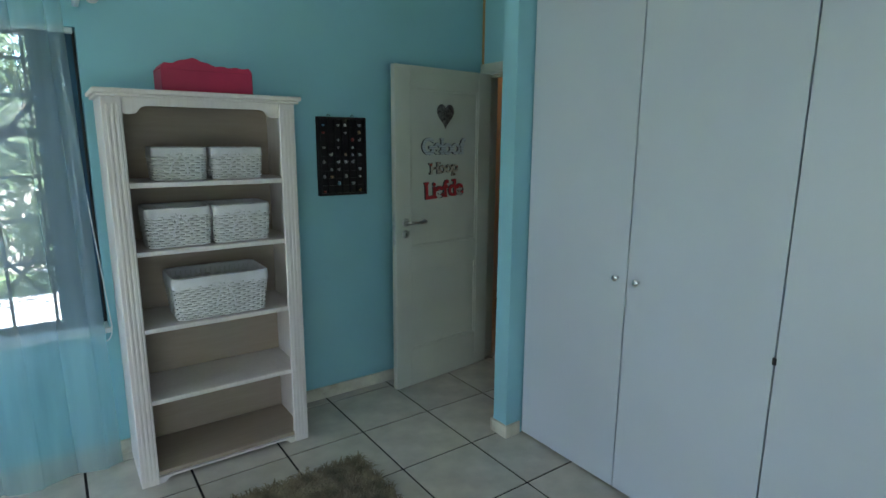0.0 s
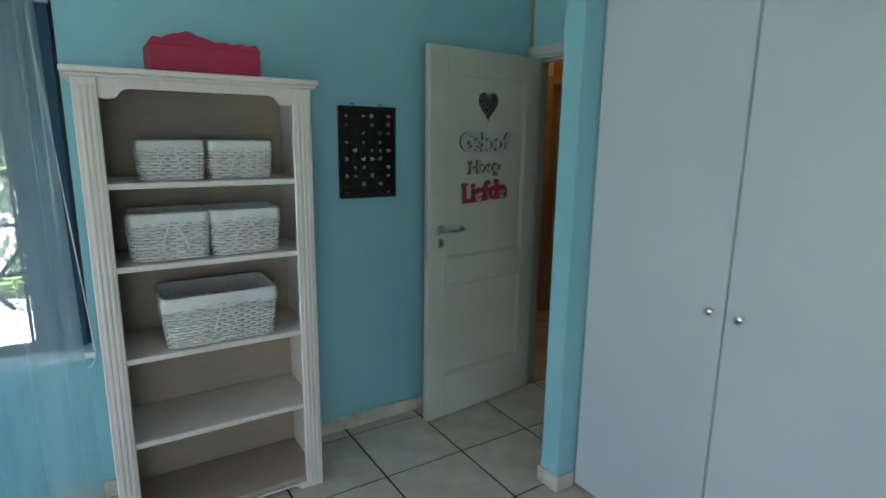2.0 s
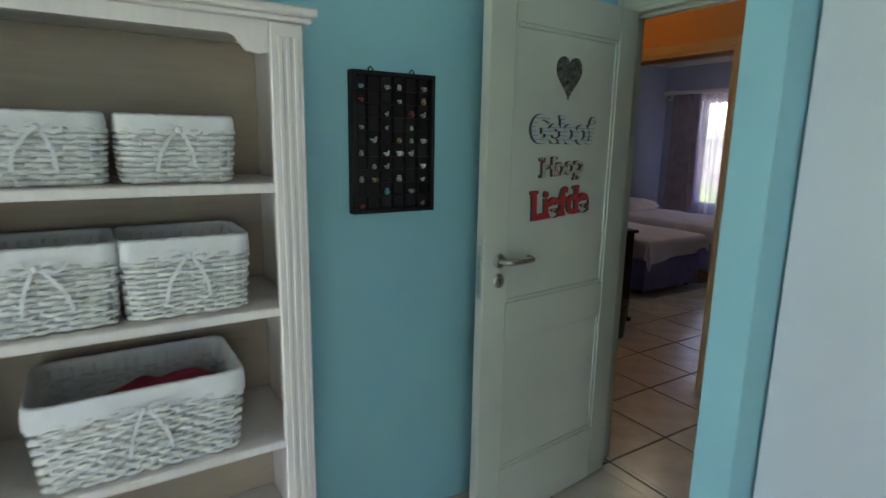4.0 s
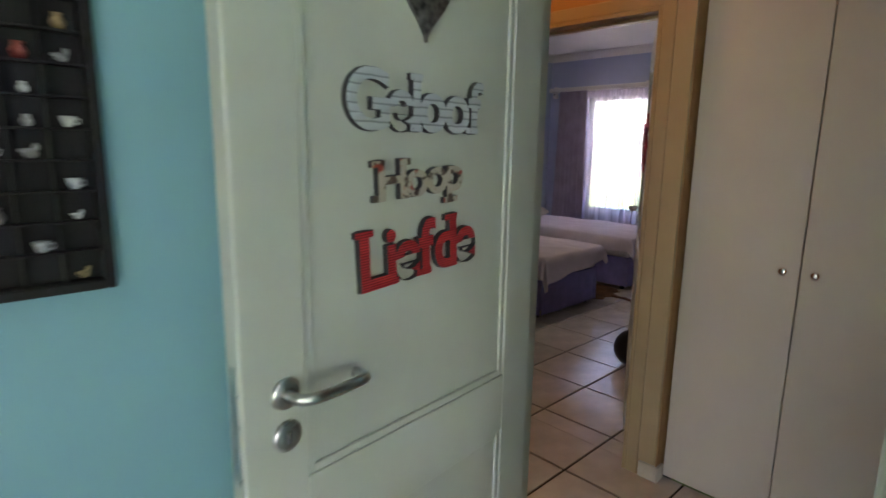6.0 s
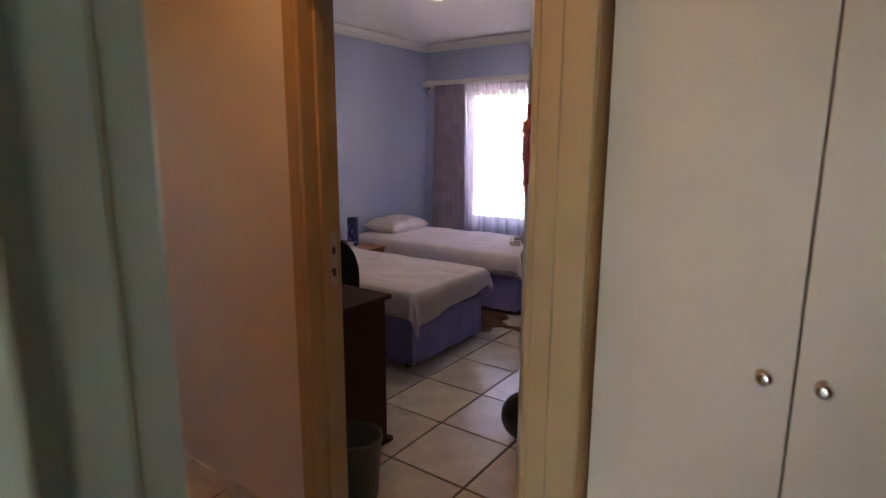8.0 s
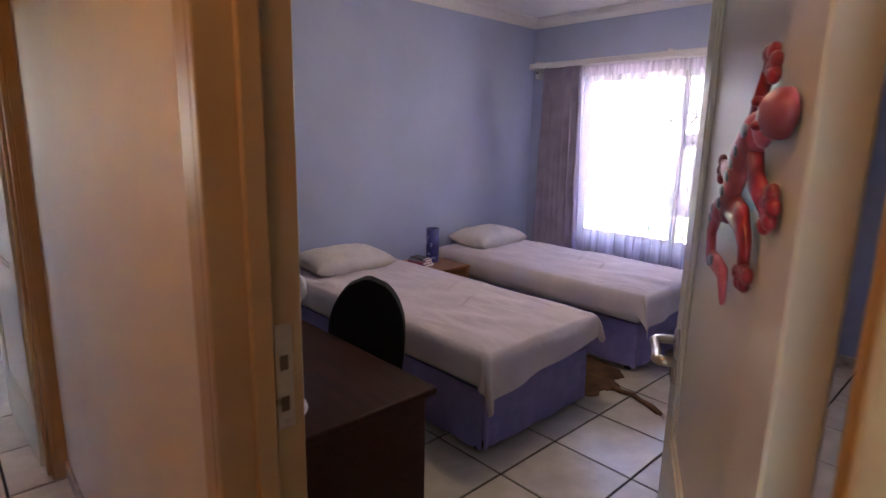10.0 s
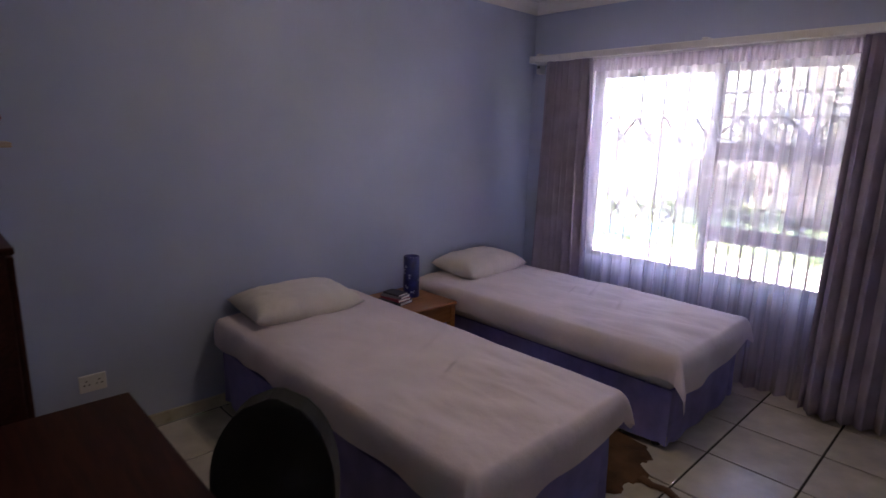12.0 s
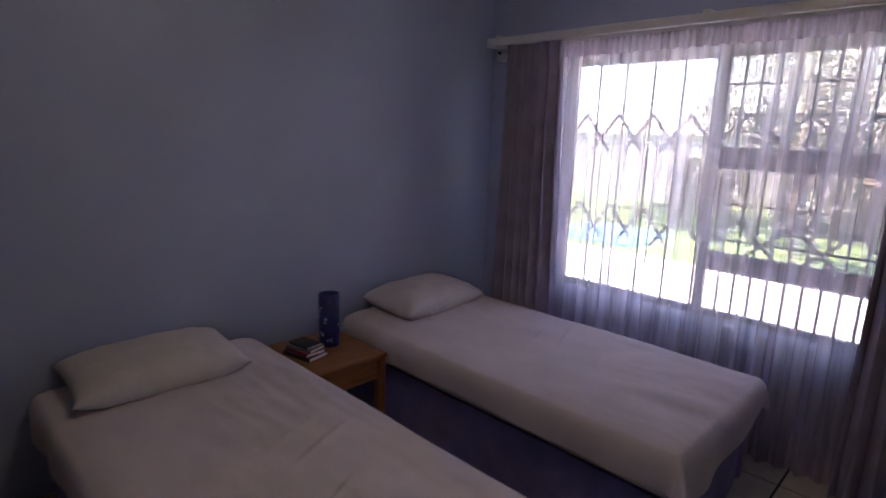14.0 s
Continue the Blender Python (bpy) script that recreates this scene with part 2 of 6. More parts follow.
# ---- building helpers ----
def quad_box(bm, x0, x1, y0, y1, z0, z1):
    vs = [bm.verts.new((x, y, z)) for x in (x0, x1) for y in (y0, y1) for z in (z0, z1)]
    for f in ((0, 1, 3, 2), (4, 6, 7, 5), (0, 4, 5, 1), (2, 3, 7, 6), (0, 2, 6, 4), (1, 5, 7, 3)):
        bm.faces.new([vs[i] for i in f])
    return vs


def rounded_box(x0, x1, y0, y1, z0, z1, r=0.004, seg=2, bm=None):
    own = bmesh.new()
    quad_box(own, x0, x1, y0, y1, z0, z1)
    r = min(r, 0.45 * min(x1 - x0, y1 - y0, z1 - z0))
    bmesh.ops.bevel(own, geom=own.edges[:], offset=r, segments=seg, profile=0.5, affect="EDGES")
    if bm is None:
        return own
    merge(bm, own)
    return bm


def merge(bm, other):
    """Adds the other bmesh's geometry to bm and frees it."""
    me = bpy.data.meshes.new("tmp")
    other.to_mesh(me)
    other.free()
    bm.from_mesh(me)
    bpy.data.meshes.remove(me)


def tube(bm, pts, r, sides=8, caps=True, closed=False):
    """A round rod along the points; r is one radius or one for each point."""
    pts = [Vector(p) for p in pts]
    rs = r if isinstance(r, (list, tuple)) else [r] * len(pts)
    rings, up = [], None
    count = len(pts)
    for i, p in enumerate(pts):
        a = pts[i - 1] if (i or closed) else p
        b = pts[(i + 1) % count] if (i < count - 1 or closed) else p
        d = (b - a).normalized()
        if up is None:
            up = Vector((0, 0, 1)) if abs(d.z) < 0.9 else Vector((1, 0, 0))
        side = d.cross(up).normalized()
        up = side.cross(d).normalized()
        rings.append([bm.verts.new(p + rs[i] * (math.cos(k * math.tau / sides) * side + math.sin(k * math.tau / sides) * up)) for k in range(sides)])
    for i in range(count if closed else count - 1):
        A, B = rings[i], rings[(i + 1) % count]
        for k in range(sides):
            f = bm.faces.new((A[k], A[(k + 1) % sides], B[(k + 1) % sides], B[k]))
            f.smooth = True
    if caps and not closed:
        bm.faces.new(rings[0][::-1])
        bm.faces.new(rings[-1])
    return bm


def lathe(bm, profile, cx=0.0, cy=0.0, sides=32):
    """Turns a profile of (radius, height) round the vertical axis at cx, cy."""
    rings = []
    for r, z in profile:
        rings.append([bm.verts.new((cx + r * math.cos(k * math.tau / sides), cy + r * math.sin(k * math.tau / sides), z)) for k in range(sides)])
    for A, B in zip(rings, rings[1:]):
        for k in range(sides):
            f = bm.faces.new((A[k], A[(k + 1) % sides], B[(k + 1) % sides], B[k]))
            f.smooth = True
    bm.faces.new(rings[0][::-1])
    bm.faces.new(rings[-1])
    return bm


def extruded(bm, outline, y0, y1):
    """A plate whose outline lies in x and z, between the depths y0 and y1."""
    front = [bm.verts.new((x, y0, z)) for x, z in outline]
    back = [bm.verts.new((x, y1, z)) for x, z in outline]
    bm.faces.new(front)
    bm.faces.new(back[::-1])
    for i in range(len(outline)):
        j = (i + 1) % len(outline)
        bm.faces.new((front[j], front[i], back[i], back[j]))
    return bm


def ball(bm, centre, rx, ry, rz, seg=16, rings=10, turn=None):
    start = len(bm.verts)
    made = bmesh.ops.create_uvsphere(bm, u_segments=seg, v_segments=rings, radius=1.0)
    m = Matrix.Translation(centre) @ (turn.to_4x4() if turn else Matrix()) @ Matrix.Diagonal((rx, ry, rz, 1))
    bmesh.ops.transform(bm, matrix=m, verts=made["verts"])
    for v in made["verts"]:
        for f in v.link_faces:
            f.smooth = True
    return bm


def mesh_of(name, bm, *materials):
    bmesh.ops.recalc_face_normals(bm, faces=bm.faces[:])
    me = bpy.data.meshes.new(name)
    bm.to_mesh(me)
    bm.free()
    for m in materials:
        me.materials.append(m)
    return me


def part(name, bm, material, parent, label=""):
    ob = new(name, mesh_of(name, bm, material))
    ob.parent = parent
    if label:
        tagged(ob, label)
    return ob


def thing(name, at, label, category, group="", turn=0.0, kind=""):
    ob = new(name)
    ob.empty_display_size = 0.1
    ob.matrix_basis = pose(at[0], at[1], at[2], 0, 0, turn)
    return tagged(ob, label, category, group, kind)


def setting(name, bm, materials, label, category, pick=None):
    """A piece of the building. pick: the slot of a face, from its normal and centre."""
    bmesh.ops.recalc_face_normals(bm, faces=bm.faces[:])
    if pick:
        for f in bm.faces:
            f.material_index = pick(f.normal, f.calc_center_median())
    me = bpy.data.meshes.new(name)
    bm.to_mesh(me)
    bm.free()
    for m in materials:
        me.materials.append(m)
    return tagged(new(name, me), label, category, kind="structure")


def wall_boxes(axis, a0, a1, b0, b1, height, openings=()):
    """A wall from a0 to a1 in thickness and b0 to b1 in length along the other axis; openings as (from, to, sill, head)."""
    bm = bmesh.new()

    def put(u0, u1, z0, z1):
        if u1 - u0 > 1e-4 and z1 - z0 > 1e-4:
            if axis == "x":
                quad_box(bm, a0, a1, u0, u1, z0, z1)
            else:
                quad_box(bm, u0, u1, a0, a1, z0, z1)

    at = b0
    for u0, u1, z0, z1 in sorted(openings):
        put(at, u0, 0, height)
        put(u0, u1, 0, z0)
        put(u0, u1, z1, height)
        at = u1
    put(at, b1, 0, height)
    bmesh.ops.remove_doubles(bm, verts=bm.verts[:], dist=1e-5)
    return bm


H = 2.70          # ceiling height
R1W, R1S, R1N, R1E = -2.40, -2.20, 3.20, 2.72
CW, CE = 2.82, 3.88
BW, BS, BN, BE = 4.02, 3.25, 7.00, 8.22
D1 = (2.33, 3.175)   # opening of the first bedroom door, along y
D2 = (3.36, 4.235)   # opening of the second bedroom door, along y
D3 = (3.00, 3.84)   # opening at the passage's end, along x
DOORTOP = 2.05
FARN = 9.6

setting("wall_north", wall_boxes("y", R1N, R1N + 0.2, R1W - 0.2, R1E, H, [(-1.35, 0.39, 0.68, 2.08)]), [TURQ, OUTWALL], "turquoise painted bedroom wall with a window", "wall", lambda n, c: 1 if n.y > 0.5 else 0)
setting("wall_west", wall_boxes("x", R1W - 0.2, R1W, R1S, R1N, H, [(0.40, 2.50, 0.05, 2.05)]), [TURQ, OUTWALL], "turquoise painted bedroom wall", "wall", lambda n, c: 1 if n.x < -0.5 else 0)
setting("wall_south", wall_boxes("y", R1S - 0.2, R1S, R1W - 0.2, CE + 0.7, H, [(-1.90, 0.20, 0.05, 2.05)]), [TURQ, OUTWALL, PEACH], "turquoise painted bedroom wall", "wall", lambda n, c: 1 if n.y < -0.5 else 0)
setting("wall_east", wall_boxes("x", R1E, CW, R1S, 6.15, H, [(D1[0], D1[1], 0, DOORTOP)]), [TURQ, PEACH], "wall between turquoise bedroom and cream passage", "wall", lambda n, c: 0 if n.x < -0.5 and c.y < R1N else 1)
bm = bmesh.new()
quad_box(bm, 2.118, R1E, 2.19, 2.295, 0, H)
setting("wall_nib", bm, [TURQ], "turquoise wall end beside the wardrobe", "wall")
setting("wall_passage", wall_boxes("x", CE, BW, 3.22, FARN, H, [(D2[0], D2[1], 0, DOORTOP)]), [PEACH, LILAC, WHITEWALL], "wall between cream passage and lilac bedroom", "wall", lambda n, c: 1 if n.x > 0.5 else (2 if c.y > 6.4 else 0))
setting("wall_passage_end", wall_boxes("y", 6.15, 6.27, CW - 0.7, CE, H, [(D3[0], D3[1], 0, DOORTOP)]), [PEACH, WHITEWALL], "cream passage end wall with a doorway", "wall", lambda n, c: 1 if n.y > 0.5 else 0)
# Unseen opening, added and sized to let light into the far room
setting("wall_far_west", wall_boxes("x", 2.02, 2.14, 6.27, FARN, H, [(8.2, 9.2, 1.2, 2.0)]), [WHITEWALL, OUTWALL], "plain white wall of the far room", "wall", lambda n, c: 1 if n.x < -0.5 else 0)
setting("wall_far_north", wall_boxes("y", FARN, FARN + 0.2, 2.02, BW, H), [WHITEWALL, OUTWALL], "plain white wall of the far room", "wall", lambda n, c: 1 if n.y > 0.5 else 0)
setting("wall_bedroom_north", wall_boxes("y", BN, BN + 0.2, BW, BE + 0.22, H), [LILAC, OUTWALL], "pale lilac-blue bedroom wall behind the beds", "wall", lambda n, c: 1 if n.y > 0.5 else 0)
W2 = (4.58, 6.42, 0.64, 2.12)
setting("wall_bedroom_east", wall_boxes("x", BE, BE + 0.22, BS - 0.1, BN, H, [W2]), [LILAC, OUTWALL], "pale lilac-blue bedroom wall with a wide window", "wall", lambda n, c: 1 if n.x > 0.5 else 0)
setting("wall_bedroom_south", wall_boxes("y", BS - 0.1, BS, BW, BE, H), [LILAC, OUTWALL], "pale lilac-blue bedroom wall", "wall", lambda n, c: 1 if n.y < -0.5 else 0)
setting("wall_cupboard_back", wall_boxes("x", 4.50, 4.60, R1S, BS - 0.1, H), [PEACH, OUTWALL], "wall behind the passage cupboards", "wall", lambda n, c: 1 if n.x > 0.5 else 0)


def slab(name, x0, x1, y0, y1, z0, z1, material, label, category):
    bm = bmesh.new()
    quad_box(bm, x0, x1, y0, y1, z0, z1)
    return setting(name, bm, [material], label, category)


slab("ceiling_bedroom", R1W, R1E, R1S, R1N, H, H + 0.1, CEIL, "flat white bedroom ceiling", "ceiling")
slab("ceiling_passage", CW, 4.50, R1S, 6.15, H, H + 0.1, CEIL, "flat white passage ceiling", "ceiling")
slab("ceiling_lilac_bedroom", BW, BE, BS, BN, H, H + 0.1, CEIL, "flat white ceiling of the lilac bedroom", "ceiling")
slab("ceiling_far_room", 2.14, CE, 6.27, FARN, H, H + 0.1, CEIL, "flat white ceiling of the far room", "ceiling")
slab("roof", R1W - 0.2, BE + 0.25, R1S - 0.2, R1N + 0.2, H + 0.1, H + 0.3, OUTWALL, "plain roof slab with eaves", "roof")
slab("roof_wing", 2.0, BE + 0.25, R1N + 0.2, FARN + 0.2, H + 0.1, H + 0.3, OUTWALL, "plain roof slab over the far rooms", "roof")


def cornice(x0, x1, y0, y1):
    """A coved cornice round a room, as one mesh."""
    bm = bmesh.new()
    prof = [(0.0, 0.085), (0.012, 0.085), (0.016, 0.07), (0.03, 0.04), (0.055, 0.018), (0.075, 0.012), (0.085, 0.012), (0.085, 0.0)]
    loops = []
    for off, drop in prof:
        loops.append([bm.verts.new(p + (H - drop,)) for p in ((x0 + off, y0 + off), (x1 - off, y0 + off), (x1 - off, y1 - off), (x0 + off, y1 - off))])
    for A, B in zip(loops, loops[1:]):
        for k in range(4):
            bm.faces.new((A[k], A[(k + 1) % 4], B[(k + 1) % 4], B[k]))
    return bm


# Not a known patio roof: slab added to stop sun entering the south doors
slab("roof_sun_block", -2.6, 1.0, -4.6, R1S - 0.2, 2.42, 2.55, OUTWALL, "unseen slab added to keep sun out of the glass doors", "roof")


setting("trim_cornice", cornice(BW, BE, BS, BN), [CEIL], "white coved cornice of the lilac bedroom", "cornice")
setting("trim_cornice_bedroom", cornice(R1W, R1E, R1S, R1N), [CEIL], "white coved cornice of the turquoise bedroom", "cornice")

# skirtings
def skirting(name, runs, label):
    bm = bmesh.new()
    for x0, x1, y0, y1 in runs:
        rounded_box(x0, x1, y0, y1, 0.0, 0.075, 0.004, 1, bm)
    return setting(name, bm, [SKIRT], label, "skirting")


T = 0.014
skirting("baseboard", [(R1W, 2.70, R1N - T, R1N), (2.118 - T, 2.118, 2.19, 2.295), (2.118 - T, R1E, 2.295, 2.295 + T), (2.118 - T, 2.212, 2.19 - T, 2.19)], "cream skirting along the turquoise wall")
skirting("baseboard_passage", [(CE - T, CE, 4.275, 6.15), (CW, CW + T, 3.235, 6.15), (CE - T, CE, 3.22, 3.30), (CE - T, 3.93, 3.22 - T, 3.22)], "cream skirting along the passage wall")
skirting("baseboard_lilac", [(BW, BE, BN - T, BN), (BE - T, BE, BS, BN - T), (BW, BW + T, 4.275, BN - T)], "cream skirting along the lilac wall")


# ---- doors ----
def steel_frame(name, axis, a0, a1, u0, u1, label, paint):
    """A pressed steel door frame round an opening u0..u1 in a wall a0..a1 thick."""
    fr = thing(name, (0, 0, 0), label, "door frame", kind="structure")

    def bx(ax0, ax1, ux0, ux1, z0, z1, bm):
        if axis == "x":
            rounded_box(ax0, ax1, ux0, ux1, z0, z1, 0.003, 1, bm)
        else:
            rounded_box(ux0, ux1, ax0, ax1, z0, z1, 0.003, 1, bm)

    w, lip, stop = 0.055, 0.012, 0.014
    mid = 0.5 * (a0 + a1)
    for side, edge, sgn in (("jamb", u0, 1), ("jamb", u1, -1)):
        bm = bmesh.new()
        lo, hi = sorted((edge, edge + sgn * 0.02))
        bx(a0 - lip, a1 + lip, lo, hi, 0, DOORTOP, bm)
        lo, hi = sorted((edge + sgn * 0.02, edge + sgn * (0.02 + stop)))
        bx(mid - 0.02, mid + 0.02, lo, hi, 0, DOORTOP - 0.02, bm)
        lo, hi = sorted((edge, edge - sgn * w))
        bx(a0 - lip, a0 + 0.001 - 0.002, lo, hi, 0, DOORTOP + w, bm)
        bx(a1 + 0.001, a1 + lip, lo, hi, 0, DOORTOP + w, bm)
        part(side, bm, paint, fr)
    bm = bmesh.new()
    bx(a0 - lip, a1 + lip, u0 + 0.02, u1 - 0.02, DOORTOP - 0.02, DOORTOP, bm)
    bx(mid - 0.02, mid + 0.02, u0 + 0.034, u1 - 0.034, DOORTOP - 0.034, DOORTOP - 0.02, bm)
    bx(a0 - lip, a0 - 0.001, u0, u1, DOORTOP, DOORTOP + w, bm)
    bx(a1 + 0.001, a1 + lip, u0, u1, DOORTOP, DOORTOP + w, bm)
    part("lintel", bm, paint, fr)
    return fr


f1 = steel_frame("door_frame_1", "x", R1E, CW, D1[0], D1[1], "off-white steel frame of the bedroom doorway", DOORPAINT)
f2 = steel_frame("door_frame_2", "x", CE, BW, D2[0], D2[1], "cream steel frame of the lilac bedroom doorway", FRAMEPAINT)
f3 = steel_frame("door_frame_3", "y", 6.15, 6.27, D3[0], D3[1], "cream steel frame at the passage's end", FRAMEPAINT)
bm = bmesh.new()
rounded_box(3.975, 4.01, 4.212, 4.216, 1.02, 1.22, 0.001, 1, bm)
part("cover_strip", rounded_box(CE - 0.013, CE - 0.001, 3.222, D2[0] - 0.057, 0.078, H - 0.002, 0.003, 1), FRAMEPAINT, f2)
part("strike_plate", bm, STEEL, f2, "worn steel strike plate")
bm = bmesh.new()
for z in (1.055, 1.135):
    quad_box(bm, 3.984, 3.999, 4.210, 4.2125, z, z + 0.028)
part("strike_hole", bm, DARKGAP, f2)


def lever_set(parent, x, z, y, sgn, lever_dir, key=True):
    """A round-rose lever handle and a key rose on the face y, whose outside is towards sgn * y."""
    bm = bmesh.new()
    ring = [(0.026, 0.0), (0.026, 0.005), (0.022, 0.008), (0.012, 0.009)]
    lathe(bm, ring, 0, 0, 24)
    bmesh.ops.transform(bm, matrix=pose(x, y, z, 90 if sgn < 0 else -90), verts=bm.verts[:])
    handle = part("door_handle", bm, STEEL, parent, "brushed steel lever handle on a round rose")
    bm = bmesh.new()
    pts = [(x, y, z), (x, y + sgn * 0.03, z), (x + lever_dir * 0.006, y + sgn * 0.043, z), (x + lever_dir * 0.02, y + sgn * 0.05, z)]
    pts += [(x + lever_dir * (0.02 + 0.1 * k / 6), y + sgn * (0.05 - 0.004 * math.sin(k / 6 * 3.14)), z - 0.004 * math.sin(k / 6 * 3.14)) for k in range(1, 7)]
    pts += [(x + lever_dir * 0.126, y + sgn * 0.047, z), (x + lever_dir * 0.131, y + sgn * 0.036, z), (x + lever_dir * 0.131, y + sgn * 0.016, z)]
    tube(bm, pts, 0.0095, 10)
    part("lever", bm, STEEL, handle)
    if key:
        bm = bmesh.new()
        lathe(bm, ring, 0, 0, 24)
        bmesh.ops.transform(bm, matrix=pose(x, y, z - 0.072, 90 if sgn < 0 else -90), verts=bm.verts[:])
        rose = part("key_rose", bm, STEEL, parent)
        bm = bmesh.new()
        rounded_box(x - 0.004, x + 0.004, min(y, y + sgn * 0.0105), max(y, y + sgn * 0.0105), z - 0.084, z - 0.062, 0.002, 1, bm)
        part("keyhole", bm, DARKGAP, rose)


def panel_door(name, hinge, turn, width, label, handle_z=1.097):
    """A two-panel door leaf. Local x runs from the hinge to the lock edge; the face seen from the walk looks to -y if side is -1."""
    d = thing(name, (hinge[0], hinge[1], 0), label, "door", turn=turn, kind="structure")
    th, zt = 0.04, 2.032
    st = 0.115
    rails = [(0.008, 0.255), (0.785, 0.932), (zt - 0.125, zt)]
    bm = bmesh.new()
    for x0, x1 in ((0, st), (width - st, width)):
        rounded_box(x0, x1, -th / 2, th / 2, 0.008, zt, 0.003, 1, bm)
    for z0, z1 in rails:
        quad_box(bm, st, width - st, -th / 2, th / 2, z0, z1)
    part("leaf", bm, DOORPAINT, d)
    for z0, z1 in ((0.255, 0.785), (0.932, zt - 0.125)):
        bm = bmesh.new()
        quad_box(bm, st, width - st, -th / 2 + 0.010, th / 2 - 0.010, z0, z1)
        for s in (-1, 1):
            y0, y1 = sorted((s * (th / 2 - 0.010), s * (th / 2 - 0.003)))
            m = 0.016
            for bx in ((st, st + m, z0, z1), (width - st - m, width - st, z0, z1), (st + m, width - st - m, z0, z0 + m), (st + m, width - st - m, z1 - m, z1)):
                rounded_box(bx[0], bx[1], y0, y1, bx[2], bx[3], 0.003, 2, bm)
        part("panel", bm, DOORPAINT, d)
    for s in (-1, 1):
        lever_set(d, width - 0.074, handle_z, s * th / 2, s, -1)
    bm = bmesh.new()
    rounded_box(width, width + 0.002, -0.011, 0.011, handle_z - 0.13, handle_z + 0.06, 0.0008, 1, bm)
    part("lock_plate", bm, STEEL, d, "worn steel lock plate on the edge")
    for z in (0.22, 1.02, 1.82):
        bm = bmesh.new()
        tube(bm, [(-0.006, -th / 2, z - 0.05), (-0.006, -th / 2, z + 0.05)], 0.006, 8)
        part("hinge", bm, STEEL, d)
    return d


# leaf of the turquoise bedroom, standing open along the wall
LEAN1 = 5.6   # how far the open leaf stands off the wall, in degrees
LEAF1 = panel_door("door_1", (2.713, 3.110), 180.0 + LEAN1, 0.801, "off-white two-panel door standing open, with words on it")
LEAF2 = panel_door("door_2", (4.045, 3.44), 28.0, 0.81, "off-white two-panel bedroom door standing half open", 1.14)
LEAF3 = panel_door("door_3", (3.815, 6.285), 93.0, 0.80, "off-white two-panel door standing open into the far room", 1.03)


# ---- windows ----
def window_frame(name, axis, a, u0, u1, z0, z1, mullions, transoms, label, depth=0.05):
    """A steel window in an opening. axis 'x': a wall across x, with the pane in the plane x = a. transoms: (from, to, z0, z1)."""
    w = thing(name, (0, 0, 0), label, "window", kind="structure")

    def bx(p0, p1, q0, q1, r0, r1, bm):
        if axis == "x":
            rounded_box(p0, p1, q0, q1, r0, r1, 0.003, 1, bm)
        else:
            rounded_box(q0, q1, p0, p1, r0, r1, 0.003, 1, bm)

    bm, t, d = bmesh.new(), 0.035, depth / 2
    bx(a - d, a + d, u0, u0 + t, z0, z1, bm)
    bx(a - d, a + d, u1 - t, u1, z0, z1, bm)
    bx(a - d, a + d, u0 + t, u1 - t, z0, z0 + t, bm)
    bx(a - d, a + d, u0 + t, u1 - t, z1 - t, z1, bm)
    for m in mullions:
        bx(a - d, a + d, m - 0.025, m + 0.025, z0 + t, z1 - t, bm)
    part("window_frame", bm, WINFRAME, w)
    for q0, q1, r0, r1 in transoms:
        bm = bmesh.new()
        bx(a - d + 0.004, a + d - 0.004, q0, q1, r0, r1, bm)
        part("transom", bm, WINFRAME, w)
    edges = [u0 + t] + [e for m in mullions for e in (m - 0.025, m + 0.025)] + [u1 - t]
    for q0, q1 in zip(edges[::2], edges[1::2]):
        bm = bmesh.new()
        bx(a - 0.002, a + 0.002, q0, q1, z0 + t, z1 - t, bm)
        pane = part("pane", bm, GLASS, w)
        pane.visible_shadow = False
    return w


TR0, TR1 = 0.91, 1.49   # lower edges of the broad transoms
window_frame("window_1", "y", 3.33, -1.35, 0.39, 0.68, 2.08, [-0.48], [(-1.315, -0.505, 1.60, 1.64), (-0.455, 0.355, 1.60, 1.64)], "dark-framed bedroom window behind a turquoise sheer curtain")
window_frame("window_2", "x", 8.36, W2[0], W2[1], W2[2], W2[3], [5.47], [(4.615, 5.445, TR1, TR1 + 0.11), (4.615, 5.445, TR0, TR0 + 0.11)], "dark-framed window with burglar bars behind white voile")


def bars(name, axis, a, u0, u1, z0, z1, step, rows, crosses, material, label, cross_step, reach=0.75):
    """A burglar guard: upright rods, flat cross rails and rows of diagonal crosses."""
    g = thing(name, (0, 0, 0), label, "burglar bars", kind="structure")

    def P(u, z, off=0.0):
        return (a + off, u, z) if axis == "x" else (u, a + off, z)

    count = max(1, round((u1 - u0) / step))
    for i in range(count + 1):
        bm = bmesh.new()
        u = u0 + (u1 - u0) * i / count
        tube(bm, [P(u, z0), P(u, z1)], 0.0075, 6)
        part("rod", bm, material, g)
    for z in rows:
        bm = bmesh.new()
        tube(bm, [P(u0, z, 0.009), P(u1, z, 0.009)], 0.008, 6)
        part("cross_rail", bm, material, g)
    for z, h in crosses:
        m = max(1, round((u1 - u0) / cross_step))
        w = (u1 - u0) / m
        for i in range(m):
            for s in (-1, 1):
                peak = u0 + (i + 0.5) * w
                foot = min(max(peak + s * reach * w, u0), u1)
                low = z + h * (1 - abs(foot - peak) / (reach * w))
                bm = bmesh.new()
                tube(bm, [P(peak, z + h, -0.01), P(foot, low, -0.01)], 0.0095, 6)
                part("diagonal", bm, material, g)
    return g


